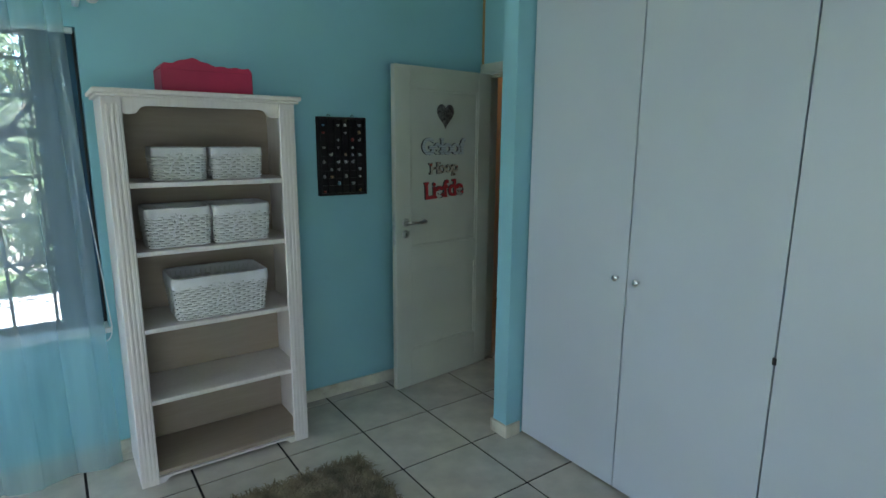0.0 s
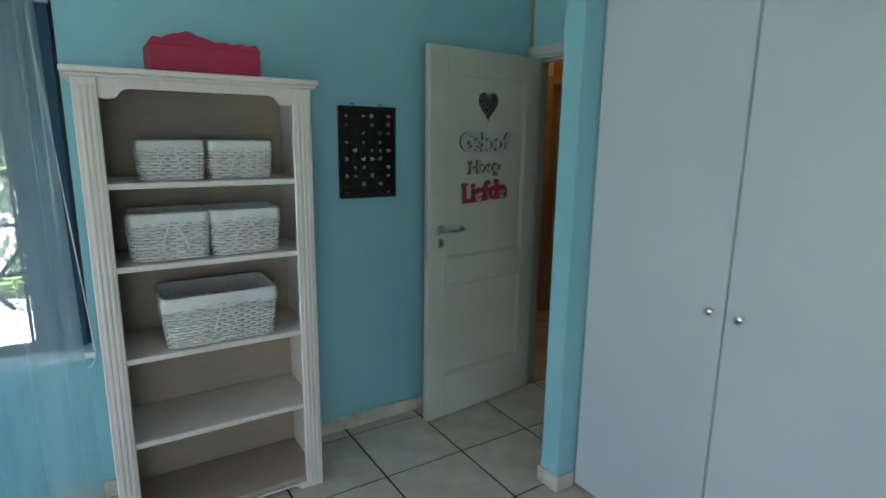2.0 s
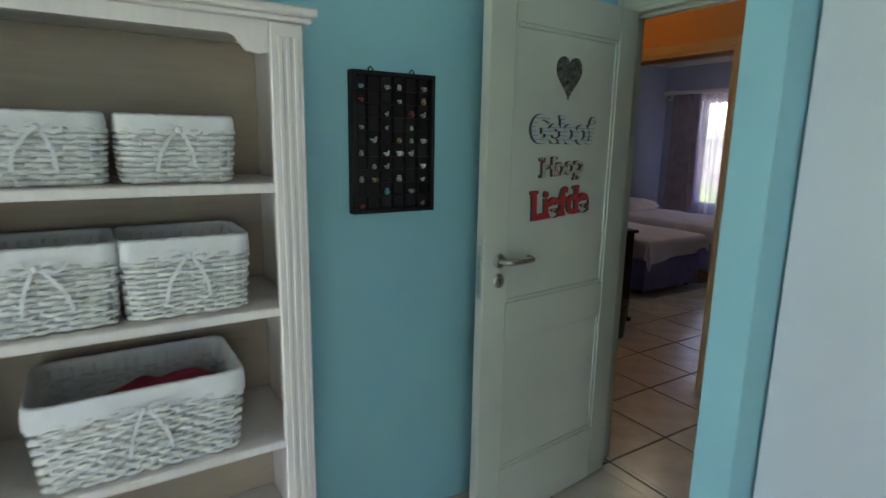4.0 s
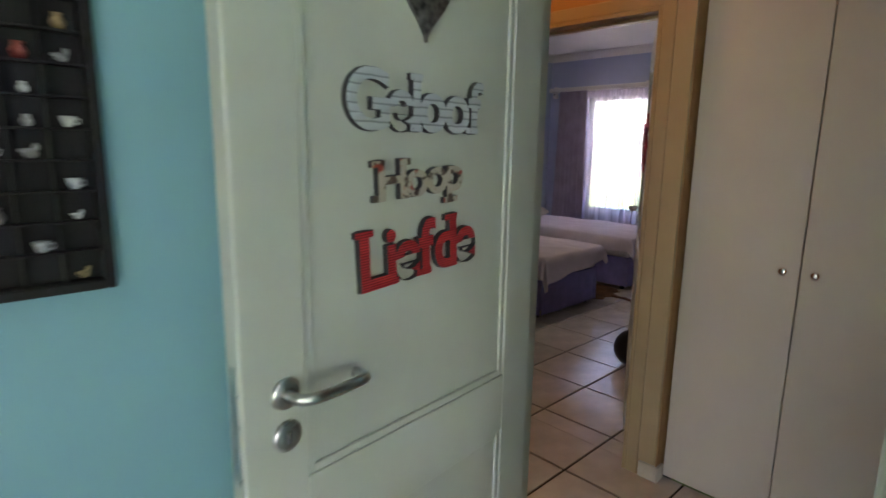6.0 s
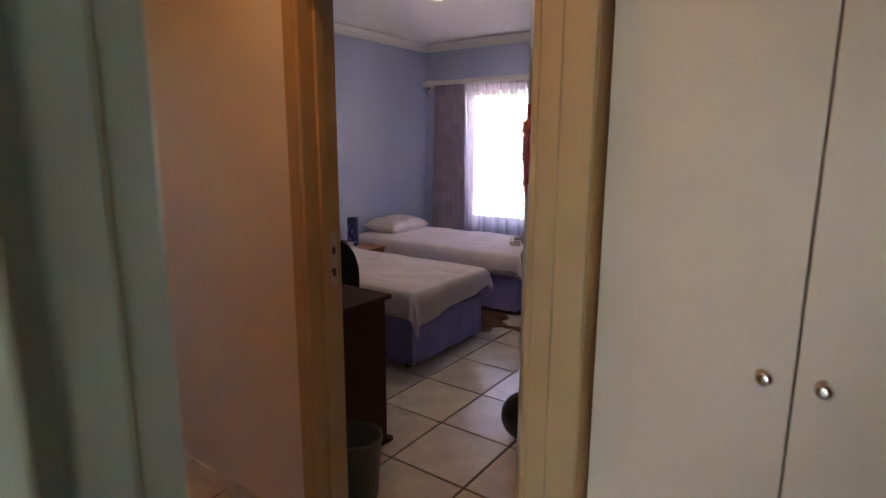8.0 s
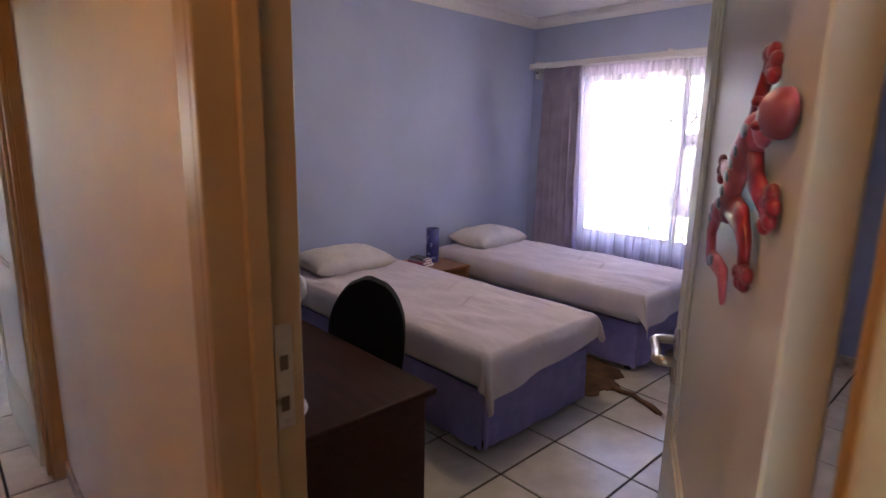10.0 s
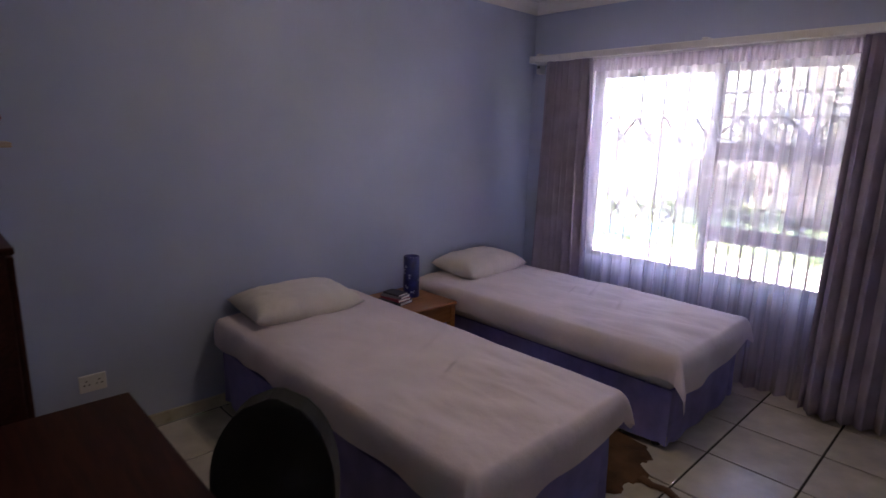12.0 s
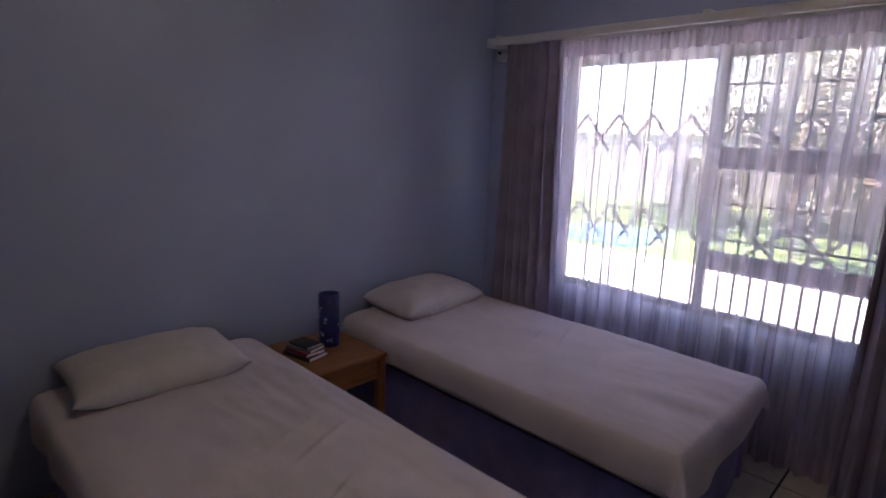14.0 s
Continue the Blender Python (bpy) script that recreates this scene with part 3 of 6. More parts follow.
# Unseen glass doors, made up to give the added lamps an opening
window_frame("window_added_west", "x", R1W - 0.12, 0.40, 2.50, 0.05, 2.05, [1.45], [], "assumed dark-framed glass doors, unseen, round an added lamp")
window_frame("window_added_south", "y", R1S - 0.12, -1.90, 0.20, 0.05, 2.05, [-0.85], [], "assumed dark-framed sliding glass doors, unseen, round an added lamp")
bars("window_1_bars", "y", 3.29, -1.315, 0.355, 0.69, 2.07, 0.16, (1.02, 1.22, 1.42, 1.78, 1.94), ((0.88, 0.28), (1.50, 0.28)), BARPAINT, "dark steel burglar bars with diagonal crosses", 0.26)
bars("window_2_bars_open", "x", 8.32, 4.62, 5.44, 0.66, 2.10, 0.085, (1.10, 1.30, 1.60, 1.78, 1.94), ((1.03, 0.19), (1.59, 0.19)), BARPAINT, "steel burglar bars with diagonal crosses", 0.24)
bars("window_2_bars_fixed", "x", 8.32, 5.50, 6.38, 0.66, 2.10, 0.17, (), ((1.00, 0.22), (1.56, 0.22)), BARGLARE, "steel burglar bars paled for window glare, with diagonal crosses", 0.24)
# window sills
slab("window_1_sill", -1.36, 0.40, R1N - 0.02, 3.305, 0.66, 0.684, WHITEWALL, "white painted window sill", "window sill")
slab("window_2_sill", BE - 0.02, 8.335, W2[0] - 0.01, W2[1] + 0.01, W2[2] - 0.02, W2[2] + 0.004, LILAC, "lilac painted window sill", "window sill")


def drape(u0, u1, z0, z1, folds, amp, spread=1.0, seed=0, rows=14, per=8, gather=0.0):
    """A hanging cloth in x (along) and y (depth), gathered at the top. spread: how much wider it hangs at the foot."""
    rnd = random.Random(seed)
    bm = bmesh.new()
    n = folds * per
    ph = [rnd.uniform(-0.5, 0.5) for _ in range(folds + 2)]
    am = [rnd.uniform(0.6, 1.25) for _ in range(folds + 2)]
    mid = 0.5 * (u0 + u1)
    grid = []
    for r in range(rows + 1):
        v = r / rows
        z = z1 + (z0 - z1) * v
        row = []
        for i in range(n + 1):
            s = i / n * folds
            k = int(min(s, folds - 1e-6))
            f = s - k
            a = am[k] * (1 - f) + am[k + 1] * f
            p = ph[k] * (1 - f) + ph[k + 1] * f
            u = u0 + (u1 - u0) * i / n
            u = mid + (u - mid) * (1 + (spread - 1) * v)
            wob = 0.35 * math.sin(2.3 * v + p * 6)
            y = amp * (0.45 + 0.55 * min(1, v * 3)) * a * math.sin(math.tau * s + p + wob) + 0.4 * amp * math.sin(s * 1.1 + seed + v)
            u += 0.25 * (u1 - u0) / folds * math.sin(math.tau * s * 2 + p * 3) * 0.35
            row.append(bm.verts.new((u, y, z + (0.004 * math.sin(s * 3.1) if r == rows else 0))))
        grid.append(row)
    for A, B in zip(grid, grid[1:]):
        for i in range(n):
            f = bm.faces.new((A[i], A[i + 1], B[i + 1], B[i]))
            f.smooth = True
    return bm


def hung(name, bm, material, at, turn, label, thick=0.0):
    ob = new(name, mesh_of(name, bm, material))
    ob.matrix_basis = pose(at[0], at[1], at[2], 0, 0, turn)
    if thick:
        md = ob.modifiers.new("thickness", "SOLIDIFY")
        md.thickness = thick
    return tagged(ob, label, "curtain")


# lilac bedroom: voile across the whole window, drapes at both ends (local x runs along -y of the room)
hung("sheer_curtain", drape(-6.52, -4.34, 0.02, 2.192, 25, 0.038, 1.0, 3, 12, 12), VOILE, (8.09, 0, 0), -90.0, "white voile sheer curtain hanging to the floor")
hung("curtain", drape(-6.67, -6.26, 0.03, 2.192, 7, 0.045, 1.32, 5, 18, 10), DRAPE, (7.965, 0, 0), -90.0, "grey-lilac cloth curtain drawn to the side", 0.003)
hung("curtain", drape(-4.62, -4.16, 0.03, 2.192, 6, 0.045, 1.1, 8, 14, 10), DRAPE, (7.965, 0, 0), -90.0, "grey-lilac cloth curtain drawn to the side", 0.003)
tape = new("heading_tape", mesh_of("heading_tape", drape(-6.52, -4.34, 2.105, 2.191, 60, 0.012, 1.0, 4, 3, 6), VOILE_TAPE))
tape.parent = bpy.data.objects["sheer_curtain"]
tape.matrix_basis = pose(0, -0.045, 0)
rail = thing("curtain_rail", (0, 0, 0), "white double curtain rail above the bedroom window", "curtain rail")
bm = bmesh.new()
rounded_box(7.915, 7.947, 3.95, 6.80, 2.192, 2.240, 0.010, 2, bm)
part("front_track", bm, WHITEPLASTIC, rail)
bm = bmesh.new()
rounded_box(8.075, 8.105, 3.95, 6.80, 2.192, 2.222, 0.006, 2, bm)
part("back_track", bm, WHITEPLASTIC, rail)
for y in (4.1, 5.45, 6.74):
    bm = bmesh.new()
    rounded_box(7.93, BE, y - 0.02, y + 0.02, 2.2405, 2.256, 0.004, 1, bm)
    rounded_box(8.20, BE, y - 0.03, y + 0.03, 2.17, 2.27, 0.004, 1, bm)
    part("bracket", bm, WHITEPLASTIC, rail)
for y in (3.95, 6.80):
    bm = bmesh.new()
    rounded_box(7.908, 8.112, y - 0.012, y + 0.012, 2.186, 2.2405, 0.005, 1, bm)
    part("end_cap", bm, WHITEPLASTIC, rail)

# turquoise bedroom
hung("sheer_curtain", drape(-1.45, 0.34, 0.02, 2.17, 7, 0.030, 1.04, 11, 14, 18), VOILE_BLUE, (0, 3.06, 0), 0.0, "turquoise voile sheer curtain hanging to the floor")
bl = thing("vertical_blind", (0, 0, 0), "navy fabric blind drawn to the window's side", "blind")
for k in range(5):
    bm = bmesh.new()
    x = 0.245 + 0.022 * k
    rounded_box(-0.042, 0.042, -0.0012, 0.0012, 0.70, 2.06, 0.001, 1, bm)
    bmesh.ops.transform(bm, matrix=pose(x, 3.225 + 0.004 * k, 0, 0, 0, 4 + 3 * (k % 2)), verts=bm.verts[:])
    part("slat", bm, NAVYCLOTH, bl)
bm = bmesh.new()
rounded_box(-1.33, 0.38, 3.21, 3.255, 2.055, 2.079, 0.003, 1, bm)
part("head_rail", bm, WHITEPLASTIC, bl)
bm = bmesh.new()
loop = [(0.32, 3.19, 2.05)] + [(0.32 + 0.005 * k / 8, 3.17, 2.05 - 1.36 * k / 8) for k in range(1, 9)]
loop += [(0.325 + 0.038 * (1 - math.cos(a)), 3.17, 0.69 - 0.07 * math.sin(a)) for a in (0.5, 1.0, 1.57, 2.1, 2.6)]
loop += [(0.40 - 0.09 * k / 8, 3.17, 0.69 + 1.36 * k / 8) for k in range(0, 9)]
tube(bm, loop, 0.003, 6)
part("pull_cord", bm, WHITEPLASTIC, bl, "white looped pull cord")
r1 = thing("curtain_rail", (0, 0, 0), "white curtain rail above the turquoise sheer", "curtain rail")
bm = bmesh.new()
tube(bm, [(-1.6, 3.06, 2.19), (0.44, 3.06, 2.19)], 0.014, 10)
part("pole", bm, WHITEPLASTIC, r1)
for x in (-1.55, 0.40):
    bm = bmesh.new()
    rounded_box(x - 0.012, x + 0.012, 3.05, R1N, 2.165, 2.215, 0.004, 1, bm)
    part("bracket", bm, WHITEPLASTIC, r1)
bm = bmesh.new()
ball(bm, (0.455, 3.06, 2.19), 0.028, 0.028, 0.028, 12, 8)
part("finial", bm, WHITEPLASTIC, r1)


# ---- outdoors ----
LAWN = surface("sunlit lawn", (0.16, 0.24, 0.07), 0.9, var=0.3, scale=1.5, bump=0.5, fine=60)
PAVING = surface("pale concrete paving", (0.66, 0.62, 0.57), 0.8, var=0.12, scale=2, bump=0.2)
GARDENWALL = surface("weathered garden wall", (0.64, 0.58, 0.51), 0.9, var=0.15, scale=2, bump=0.4)
# Leaf colours carry brightness: courtyard dimmed below the glare, garden raised as if sunlit
LEAF_DIMMED = surface("green courtyard leaves dimmed against glare", (0.055, 0.085, 0.03), 0.6, var=0.4, scale=5, bump=0)
LEAF = surface("dusty garden leaves lightened as sunlit", (0.19, 0.19, 0.115), 0.6, var=0.4, scale=5, bump=0)
BARK = surface("grey-brown bark", (0.16, 0.12, 0.09), 0.9, var=0.3, scale=12, bump=0.6, fine=40)
POOL = surface("pool water", (0.10, 0.38, 0.50), 0.08, var=0.15, scale=3, bump=0.2, fine=8)
slab("ground", -400, 400, -400, 400, -0.25, -0.15, LAWN, "mown green lawn round the house", "lawn")
slab("pavement", BE + 0.22, 12.9, 0.0, 11.0, -0.15, -0.08, PAVING, "pale concrete paving outside the window", "paving")
slab("pavement_court", -4.0, 1.9, R1N + 0.2, 7.4, -0.15, -0.08, PAVING, "pale concrete paving in the courtyard", "paving")
slab("water", 13.6, 15.4, 8.4, 10.2, -0.149, -0.12, POOL, "blue swimming pool water", "pool")


def garden_wall(name, x0, x1, y0, y1, h, label):
    g = thing(name, (0, 0, 0), label, "garden wall", kind="structure")
    bm = bmesh.new()
    quad_box(bm, x0, x1, y0, y1, -0.15, h)
    part("wall", bm, GARDENWALL, g)
    bm = bmesh.new()
    rounded_box(x0 - 0.04, x1 + 0.04, y0 - 0.04, y1 + 0.04, h, h + 0.06, 0.01, 1, bm)
    part("coping", bm, GARDENWALL, g)
    return g


garden_wall("garden_wall", 21.0, 21.2, -10, 24, 1.7, "weathered brown garden wall behind the lawn")
garden_wall("garden_wall", -12, 1.8, 9.0, 9.2, 1.7, "weathered brown courtyard wall")


def shrub(name, at, size, count, seed, label, trunk=0.0, leaf=None):
    """A trunk with limbs and a crown of many small leaves in uneven clumps."""
    rnd = random.Random(seed)
    s = thing(name, (at[0], at[1], -0.15), label, "tree" if trunk else "shrub")
    bm = bmesh.new()
    base = 0.05 * max(0.5, size)
    if trunk:
        tube(bm, [(0, 0, 0), (0.05, 0.03, trunk * 0.5), (0.0, 0.1, trunk), (0.1, 0.0, trunk + size * 0.7)], [base * 1.6, base * 1.2, base, base * 0.3], 8)
    for k in range(7):
        a = k * 0.9 + rnd.random()
        r = size * rnd.uniform(0.5, 0.8)
        z = trunk + size * rnd.uniform(0.1, 0.7)
        tube(bm, [(0, 0, trunk * 0.9), (0.5 * r * math.cos(a), 0.5 * r * math.sin(a), 0.6 * (z + trunk * 0.4)), (r * math.cos(a), r * math.sin(a), z)], [base * 0.7, base * 0.45, base * 0.15], 6)
    part("trunk" if trunk else "stems", bm, BARK, s)
    verts, faces = [], []
    clumps = []
    for k in range(26):
        a, b = rnd.uniform(0, math.tau), rnd.uniform(-0.5, 1.0)
        r = size * rnd.uniform(0.45, 1.0) * math.cos(b * 0.9)
        clumps.append((r * math.cos(a), r * math.sin(a), trunk + size * (0.45 + 0.55 * math.sin(b)), size * rnd.uniform(0.18, 0.36)))
    for i in range(count):
        cx, cy, cz, cr = clumps[i % len(clumps)]
        p = Vector((cx + rnd.gauss(0, cr * 0.55), cy + rnd.gauss(0, cr * 0.55), max(0.02, cz + rnd.gauss(0, cr * 0.5))))
        d = Vector((rnd.gauss(0, 1), rnd.gauss(0, 1), rnd.gauss(0, 1))).normalized()
        e = d.orthogonal().normalized()
        L, W = rnd.uniform(0.05, 0.10), rnd.uniform(0.02, 0.035)
        k = len(verts)
        verts += [tuple(p - d * L), tuple(p + e * W), tuple(p + d * L), tuple(p - e * W)]
        faces.append((k, k + 1, k + 2, k + 3))
    me = bpy.data.meshes.new("crown")
    me.from_pydata(verts, [], faces)
    me.materials.append(leaf or LEAF)
    cr = new("crown", me)
    cr.parent = s
    return s


shrub("tree", (15.5, 3.6), 2.2, 3600, 1, "leafy green garden tree beyond the lawn", 1.5)
shrub("tree", (18.5, 7.0), 2.4, 3600, 2, "leafy green garden tree by the wall", 1.6)
shrub("shrub", (19.5, 5.0), 1.2, 3000, 3, "rounded green garden shrub")
shrub("shrub", (19.8, 9.5), 1.2, 3000, 4, "rounded green garden shrub")
shrub("tree", (19.0, 2.6), 2.0, 5000, 21, "leafy green garden tree by the wall", 1.3)
shrub("shrub", (18.6, 6.2), 1.1, 3000, 22, "rounded green garden shrub")
shrub("tree", (17.6, 5.2), 2.5, 3800, 31, "dense green garden tree before the wall", 1.0)
shrub("tree", (17.2, 7.0), 2.5, 3800, 32, "dense green garden tree before the wall", 1.1)
shrub("tree", (-0.9, 8.0), 1.8, 5000, 5, "leafy green courtyard tree", 1.2, LEAF_DIMMED)
shrub("shrub", (-3.0, 8.2), 1.0, 3000, 6, "rounded green courtyard shrub", 0.0, LEAF_DIMMED)
shrub("shrub", (0.9, 8.3), 1.0, 3000, 7, "rounded green courtyard shrub", 0.0, LEAF_DIMMED)


# ---- turquoise bedroom: wardrobe ----
def knob(parent, x, y, z, dirx, name="knob"):
    bm = bmesh.new()
    lathe(bm, [(0.008, 0.0), (0.007, 0.010), (0.010, 0.014), (0.0155, 0.020), (0.016, 0.025), (0.012, 0.029), (0.004, 0.030)], 0, 0, 20)
    bmesh.ops.transform(bm, matrix=pose(x, y, z, 0, 90 * dirx, 0), verts=bm.verts[:])
    return part(name, bm, CHROME, parent, "round chrome knob")


WX = 2.225
wd = thing("wardrobe", (WX, 0, 0), "built-in white wardrobe with plain full-height doors", "wardrobe")
bm = bmesh.new()
for y in (2.186, 1.255, -0.05, -1.355, -2.19):
    quad_box(bm, 0.03, 0.46, y - 0.008, y + 0.004, 0.03, 2.66)
quad_box(bm, 0.03, 0.46, -2.19, 2.17, 0.0, 0.03)
quad_box(bm, 0.03, 0.46, -2.19, 2.17, 2.66, 2.69)
quad_box(bm, 0.46, 0.48, -2.19, 2.19, 0.0, 2.69)
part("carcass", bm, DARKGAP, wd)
edges = [2.184, 1.568, 0.942, 0.312, -0.318, -0.948, -1.578, -2.188]
for k, (a, b) in enumerate(zip(edges, edges[1:])):
    bm = rounded_box(0.0, 0.018, b + 0.003, a - 0.003, 0.012, 2.685, 0.0015, 1)
    d = part("door", bm, WARDROBE, wd)
    ky = (1.614 if k == 0 else 1.508) if k < 2 else (b + 0.054 if k % 2 == 0 else a - 0.054)
    knob(d, 0.0, ky, 1.01, -1)
bm = rounded_box(-0.004, 0.004, 0.936, 0.950, 0.835, 0.862, 0.002, 1)
part("latch", bm, BLACKPLASTIC, wd, "small black catch")

# ---- turquoise bedroom: bookcase ----
bk = thing("bookcase", (0.425, 2.80, 0), "whitewashed open bookcase with fluted posts", "bookcase")
SHELVES = (0.060, 0.415, 0.758, 1.110, 1.410)
BWID, BDEP, BH = 0.806, 0.37, 1.765
for sx in (0, 1):
    x0 = 0.0 if sx == 0 else BWID - 0.075
    bm = rounded_box(x0, x0 + 0.075, 0.0, 0.022, 0.0, BH, 0.003, 1)
    flutes = []
    for g in (0.016, 0.034, 0.052):
        flutes.append(rounded_box(x0 + g, x0 + g + 0.011, -0.004, -0.0002, 0.03, BH - 0.03, 0.0018, 2))
    post = part("post", bm, SHELFWHITE, bk)
    for fl in flutes:
        part("flute", fl, SHELFWHITE, post)
    xs = 0.0 if sx == 0 else BWID - 0.02
    part("side", rounded_box(xs, xs + 0.02, 0.022, BDEP, 0.0, BH, 0.002, 1), SHELFWHITE, bk)
part("back", rounded_box(0.02, BWID - 0.02, BDEP - 0.012, BDEP, 0.03, BH, 0.001, 1), SHELFSHADE, bk)
for z in SHELVES:
    part("shelf", rounded_box(0.021, BWID - 0.021, 0.006, BDEP - 0.013, z - 0.022, z, 0.003, 1), SHELFSHADE if z < 0.1 else SHELFWHITE, bk)
bm = bmesh.new()
out = [(0.076, BH), (0.076, 1.70), (0.10, 1.695), (0.125, 1.70), (0.145, 1.725), (0.165, 1.732)]
out += [(BWID - x, z) for x, z in reversed(out)]
extruded(bm, out[::-1], 0.004, 0.02)
part("apron", bm, SHELFWHITE, bk, "shaped top rail")
bm = bmesh.new()
out = [(0.076, 0.032), (0.076, 0.0), (0.10, 0.0), (0.115, 0.018), (0.14, 0.024)]
out += [(BWID - x, z) for x, z in reversed(out)]
extruded(bm, out[::-1], 0.004, 0.02)
part("plinth", bm, SHELFWHITE, bk)
bm = rounded_box(-0.028, BWID + 0.026, -0.035, BDEP + 0.005, BH + 0.012, BH + 0.032, 0.006, 2)
rounded_box(-0.016, BWID + 0.016, -0.02, BDEP, BH, BH + 0.012, 0.003, 1, bm)
part("cornice", bm, SHELFWHITE, bk, "moulded overhanging top")


# ---- baskets ----
def ring_point(w, d, t, r=0.03):
    """A point of a rounded rectangle of size w by d at the fraction t of its girth."""
    a, b = w / 2 - r, d / 2 - r
    segs = [(2 * a), (math.pi / 2 * r), (2 * b), (math.pi / 2 * r)] * 2
    total = sum(segs)
    s = (t % 1.0) * total
    corners = [(a, -b), (a, b), (-a, b), (-a, -b)]
    starts = [(-a, -d / 2), None, (w / 2, -b), None, (a, d / 2), None, (-w / 2, b), None]
    dirs = [(1, 0), None, (0, 1), None, (-1, 0), None, (0, -1), None]
    for k, L in enumerate(segs):
        if s <= L or k == 7:
            if k % 2 == 0:
                x, y = starts[k]
                return x + dirs[k][0] * s, y + dirs[k][1] * s
            c = corners[k // 2]
            ang = -math.pi / 2 + (k // 2) * math.pi / 2 + s / r
            return c[0] + r * math.cos(ang), c[1] + r * math.sin(ang)
        s -= L


def basket(at, w, d, h, seed, label, turn=0.0, filled=False):
    rnd = random.Random(seed)
    b = thing("basket", at, label, "basket", "wicker baskets on the bookcase", turn)
    stakes = 2 * round((w + d) * 2 / 0.025 / 2)
    rows = max(6, round(h * 0.80 / 0.0118))
    bm = bmesh.new()
    for r in range(rows):
        z = 0.008 + (h * 0.80) * r / rows
        k = 0.91 + 0.09 * z / h
        pts = []
        n = stakes * 2
        for i in range(n):
            x, y = ring_point(w * k, d * k, i / n, 0.03)
            out = Vector((x, y, 0)).normalized() * (0.0062 if (i // 2 + r) % 2 == 0 else -0.0045)
            pts.append((x + out.x, y + out.y, z + rnd.uniform(-0.0012, 0.0012)))
        tube(bm, pts, 0.0052, 6, closed=True)
    part("weave", bm, WICKER, b)
    for i in range(stakes):
        bm = bmesh.new()
        lo, hi = ring_point(w * 0.91, d * 0.91, (i + 0.5) / stakes, 0.03), ring_point(w * 0.985, d * 0.985, (i + 0.5) / stakes, 0.03)
        tube(bm, [(*lo, 0.004), (*hi, h * 0.92)], 0.0032, 5)
        part("stake", bm, WICKER, b)
    part("base", rounded_box(-w * 0.42, w * 0.42, -d * 0.42, d * 0.42, 0.0, 0.008, 0.003, 1), WICKER, b)
    bm = bmesh.new()
    n = 96
    prof = [(0.955, 0.012, 0.0), (0.965, h * 0.5, 0.0), (0.985, h * 0.97, 0.0), (1.0, h + 0.004, 0.0), (1.025, h * 0.985, 0.002), (1.035, h * 0.87, 0.003), (1.032, h * 0.75, 0.005)]
    rings = []
    for k, z, wob in prof:
        ring = []
        for i in range(n):
            kk = k * (0.91 + 0.09 * min(1, z / h)) if k < 0.98 else k
            x, y = ring_point(w * kk, d * kk, i / n, 0.03)
            f = wob * math.sin(i * 1.3 + seed) + 0.4 * wob * math.sin(i * 2.9)
            ring.append(bm.verts.new((x * (1 + f * 0.5), y * (1 + f * 0.5), z + 0.6 * f + rnd.uniform(-0.001, 0.001))))
        rings.append(ring)
    for A, B in zip(rings, rings[1:]):
        for i in range(n):
            f = bm.faces.new((A[i], A[(i + 1) % n], B[(i + 1) % n], B[i]))
            f.smooth = True
    bm.faces.new(rings[0][::-1])
    part("liner", bm, LINER, b, "white cotton liner folded over the rim")
    bm = bmesh.new()
    y = -d / 2 * 1.045 - 0.005
    zt = h * 0.80
    u = min(1.0, w / 0.28)

    def ribbon(pts, wide):
        """A flat band of cloth along pts, standing on edge against the basket."""
        row = []
        for n_, p in enumerate(pts):
            q0, q1 = Vector(pts[max(0, n_ - 1)]), Vector(pts[min(len(pts) - 1, n_ + 1)])
            way = (q1 - q0).normalized()
            side = Vector((-way.z, 0, way.x)) * wide / 2
            row.append([bm.verts.new(Vector(p) + side), bm.verts.new(Vector(p) - side), bm.verts.new(Vector(p) - side + Vector((0, 0.0012, 0))), bm.verts.new(Vector(p) + side + Vector((0, 0.0012, 0)))])
        for A, B in zip(row, row[1:]):
            for n_ in range(4):
                bm.faces.new((A[n_], A[(n_ + 1) % 4], B[(n_ + 1) % 4], B[n_]))
        bm.faces.new(row[0])
        bm.faces.new(row[-1][::-1])

    drop = h * 0.62
    for s in (-1, 1):
        ribbon([(s * 0.004, y - 0.003, zt), (s * 0.020 * u, y - 0.008, zt + 0.012), (s * 0.044 * u, y - 0.008, zt + 0.010), (s * 0.050 * u, y - 0.006, zt - 0.002), (s * 0.034 * u, y - 0.005, zt - 0.010), (s * 0.010, y - 0.004, zt - 0.004)], 0.007)
        bend = s * u * rnd.uniform(0.030, 0.062)
        ribbon([(s * 0.003, y - 0.003, zt), (bend * 0.45, y - 0.006, zt - drop * 0.22), (bend * 0.85, y - 0.004, zt - drop * 0.55), (bend, y - 0.001 + 0.010 * (d / 0.27), zt - drop * (0.88 + 0.12 * rnd.random()))], 0.008)
    ball(bm, (0, y - 0.004, zt), 0.007, 0.005, 0.007, 8, 6)
    part("bow", bm, LINER, b, "white ribbon bow")
    if filled:
        bm = bmesh.new()
        ball(bm, (0.05, 0.0, h * 0.60), w * 0.34, d * 0.34, h * 0.20, 24, 12)
        for v in bm.verts:
            v.co += Vector(v.co).normalized() * 0.02 * noise.noise(v.co * 18)
        part("folded_cloth", bm, REDCLOTH, b, "folded dark red cloth")
    return b


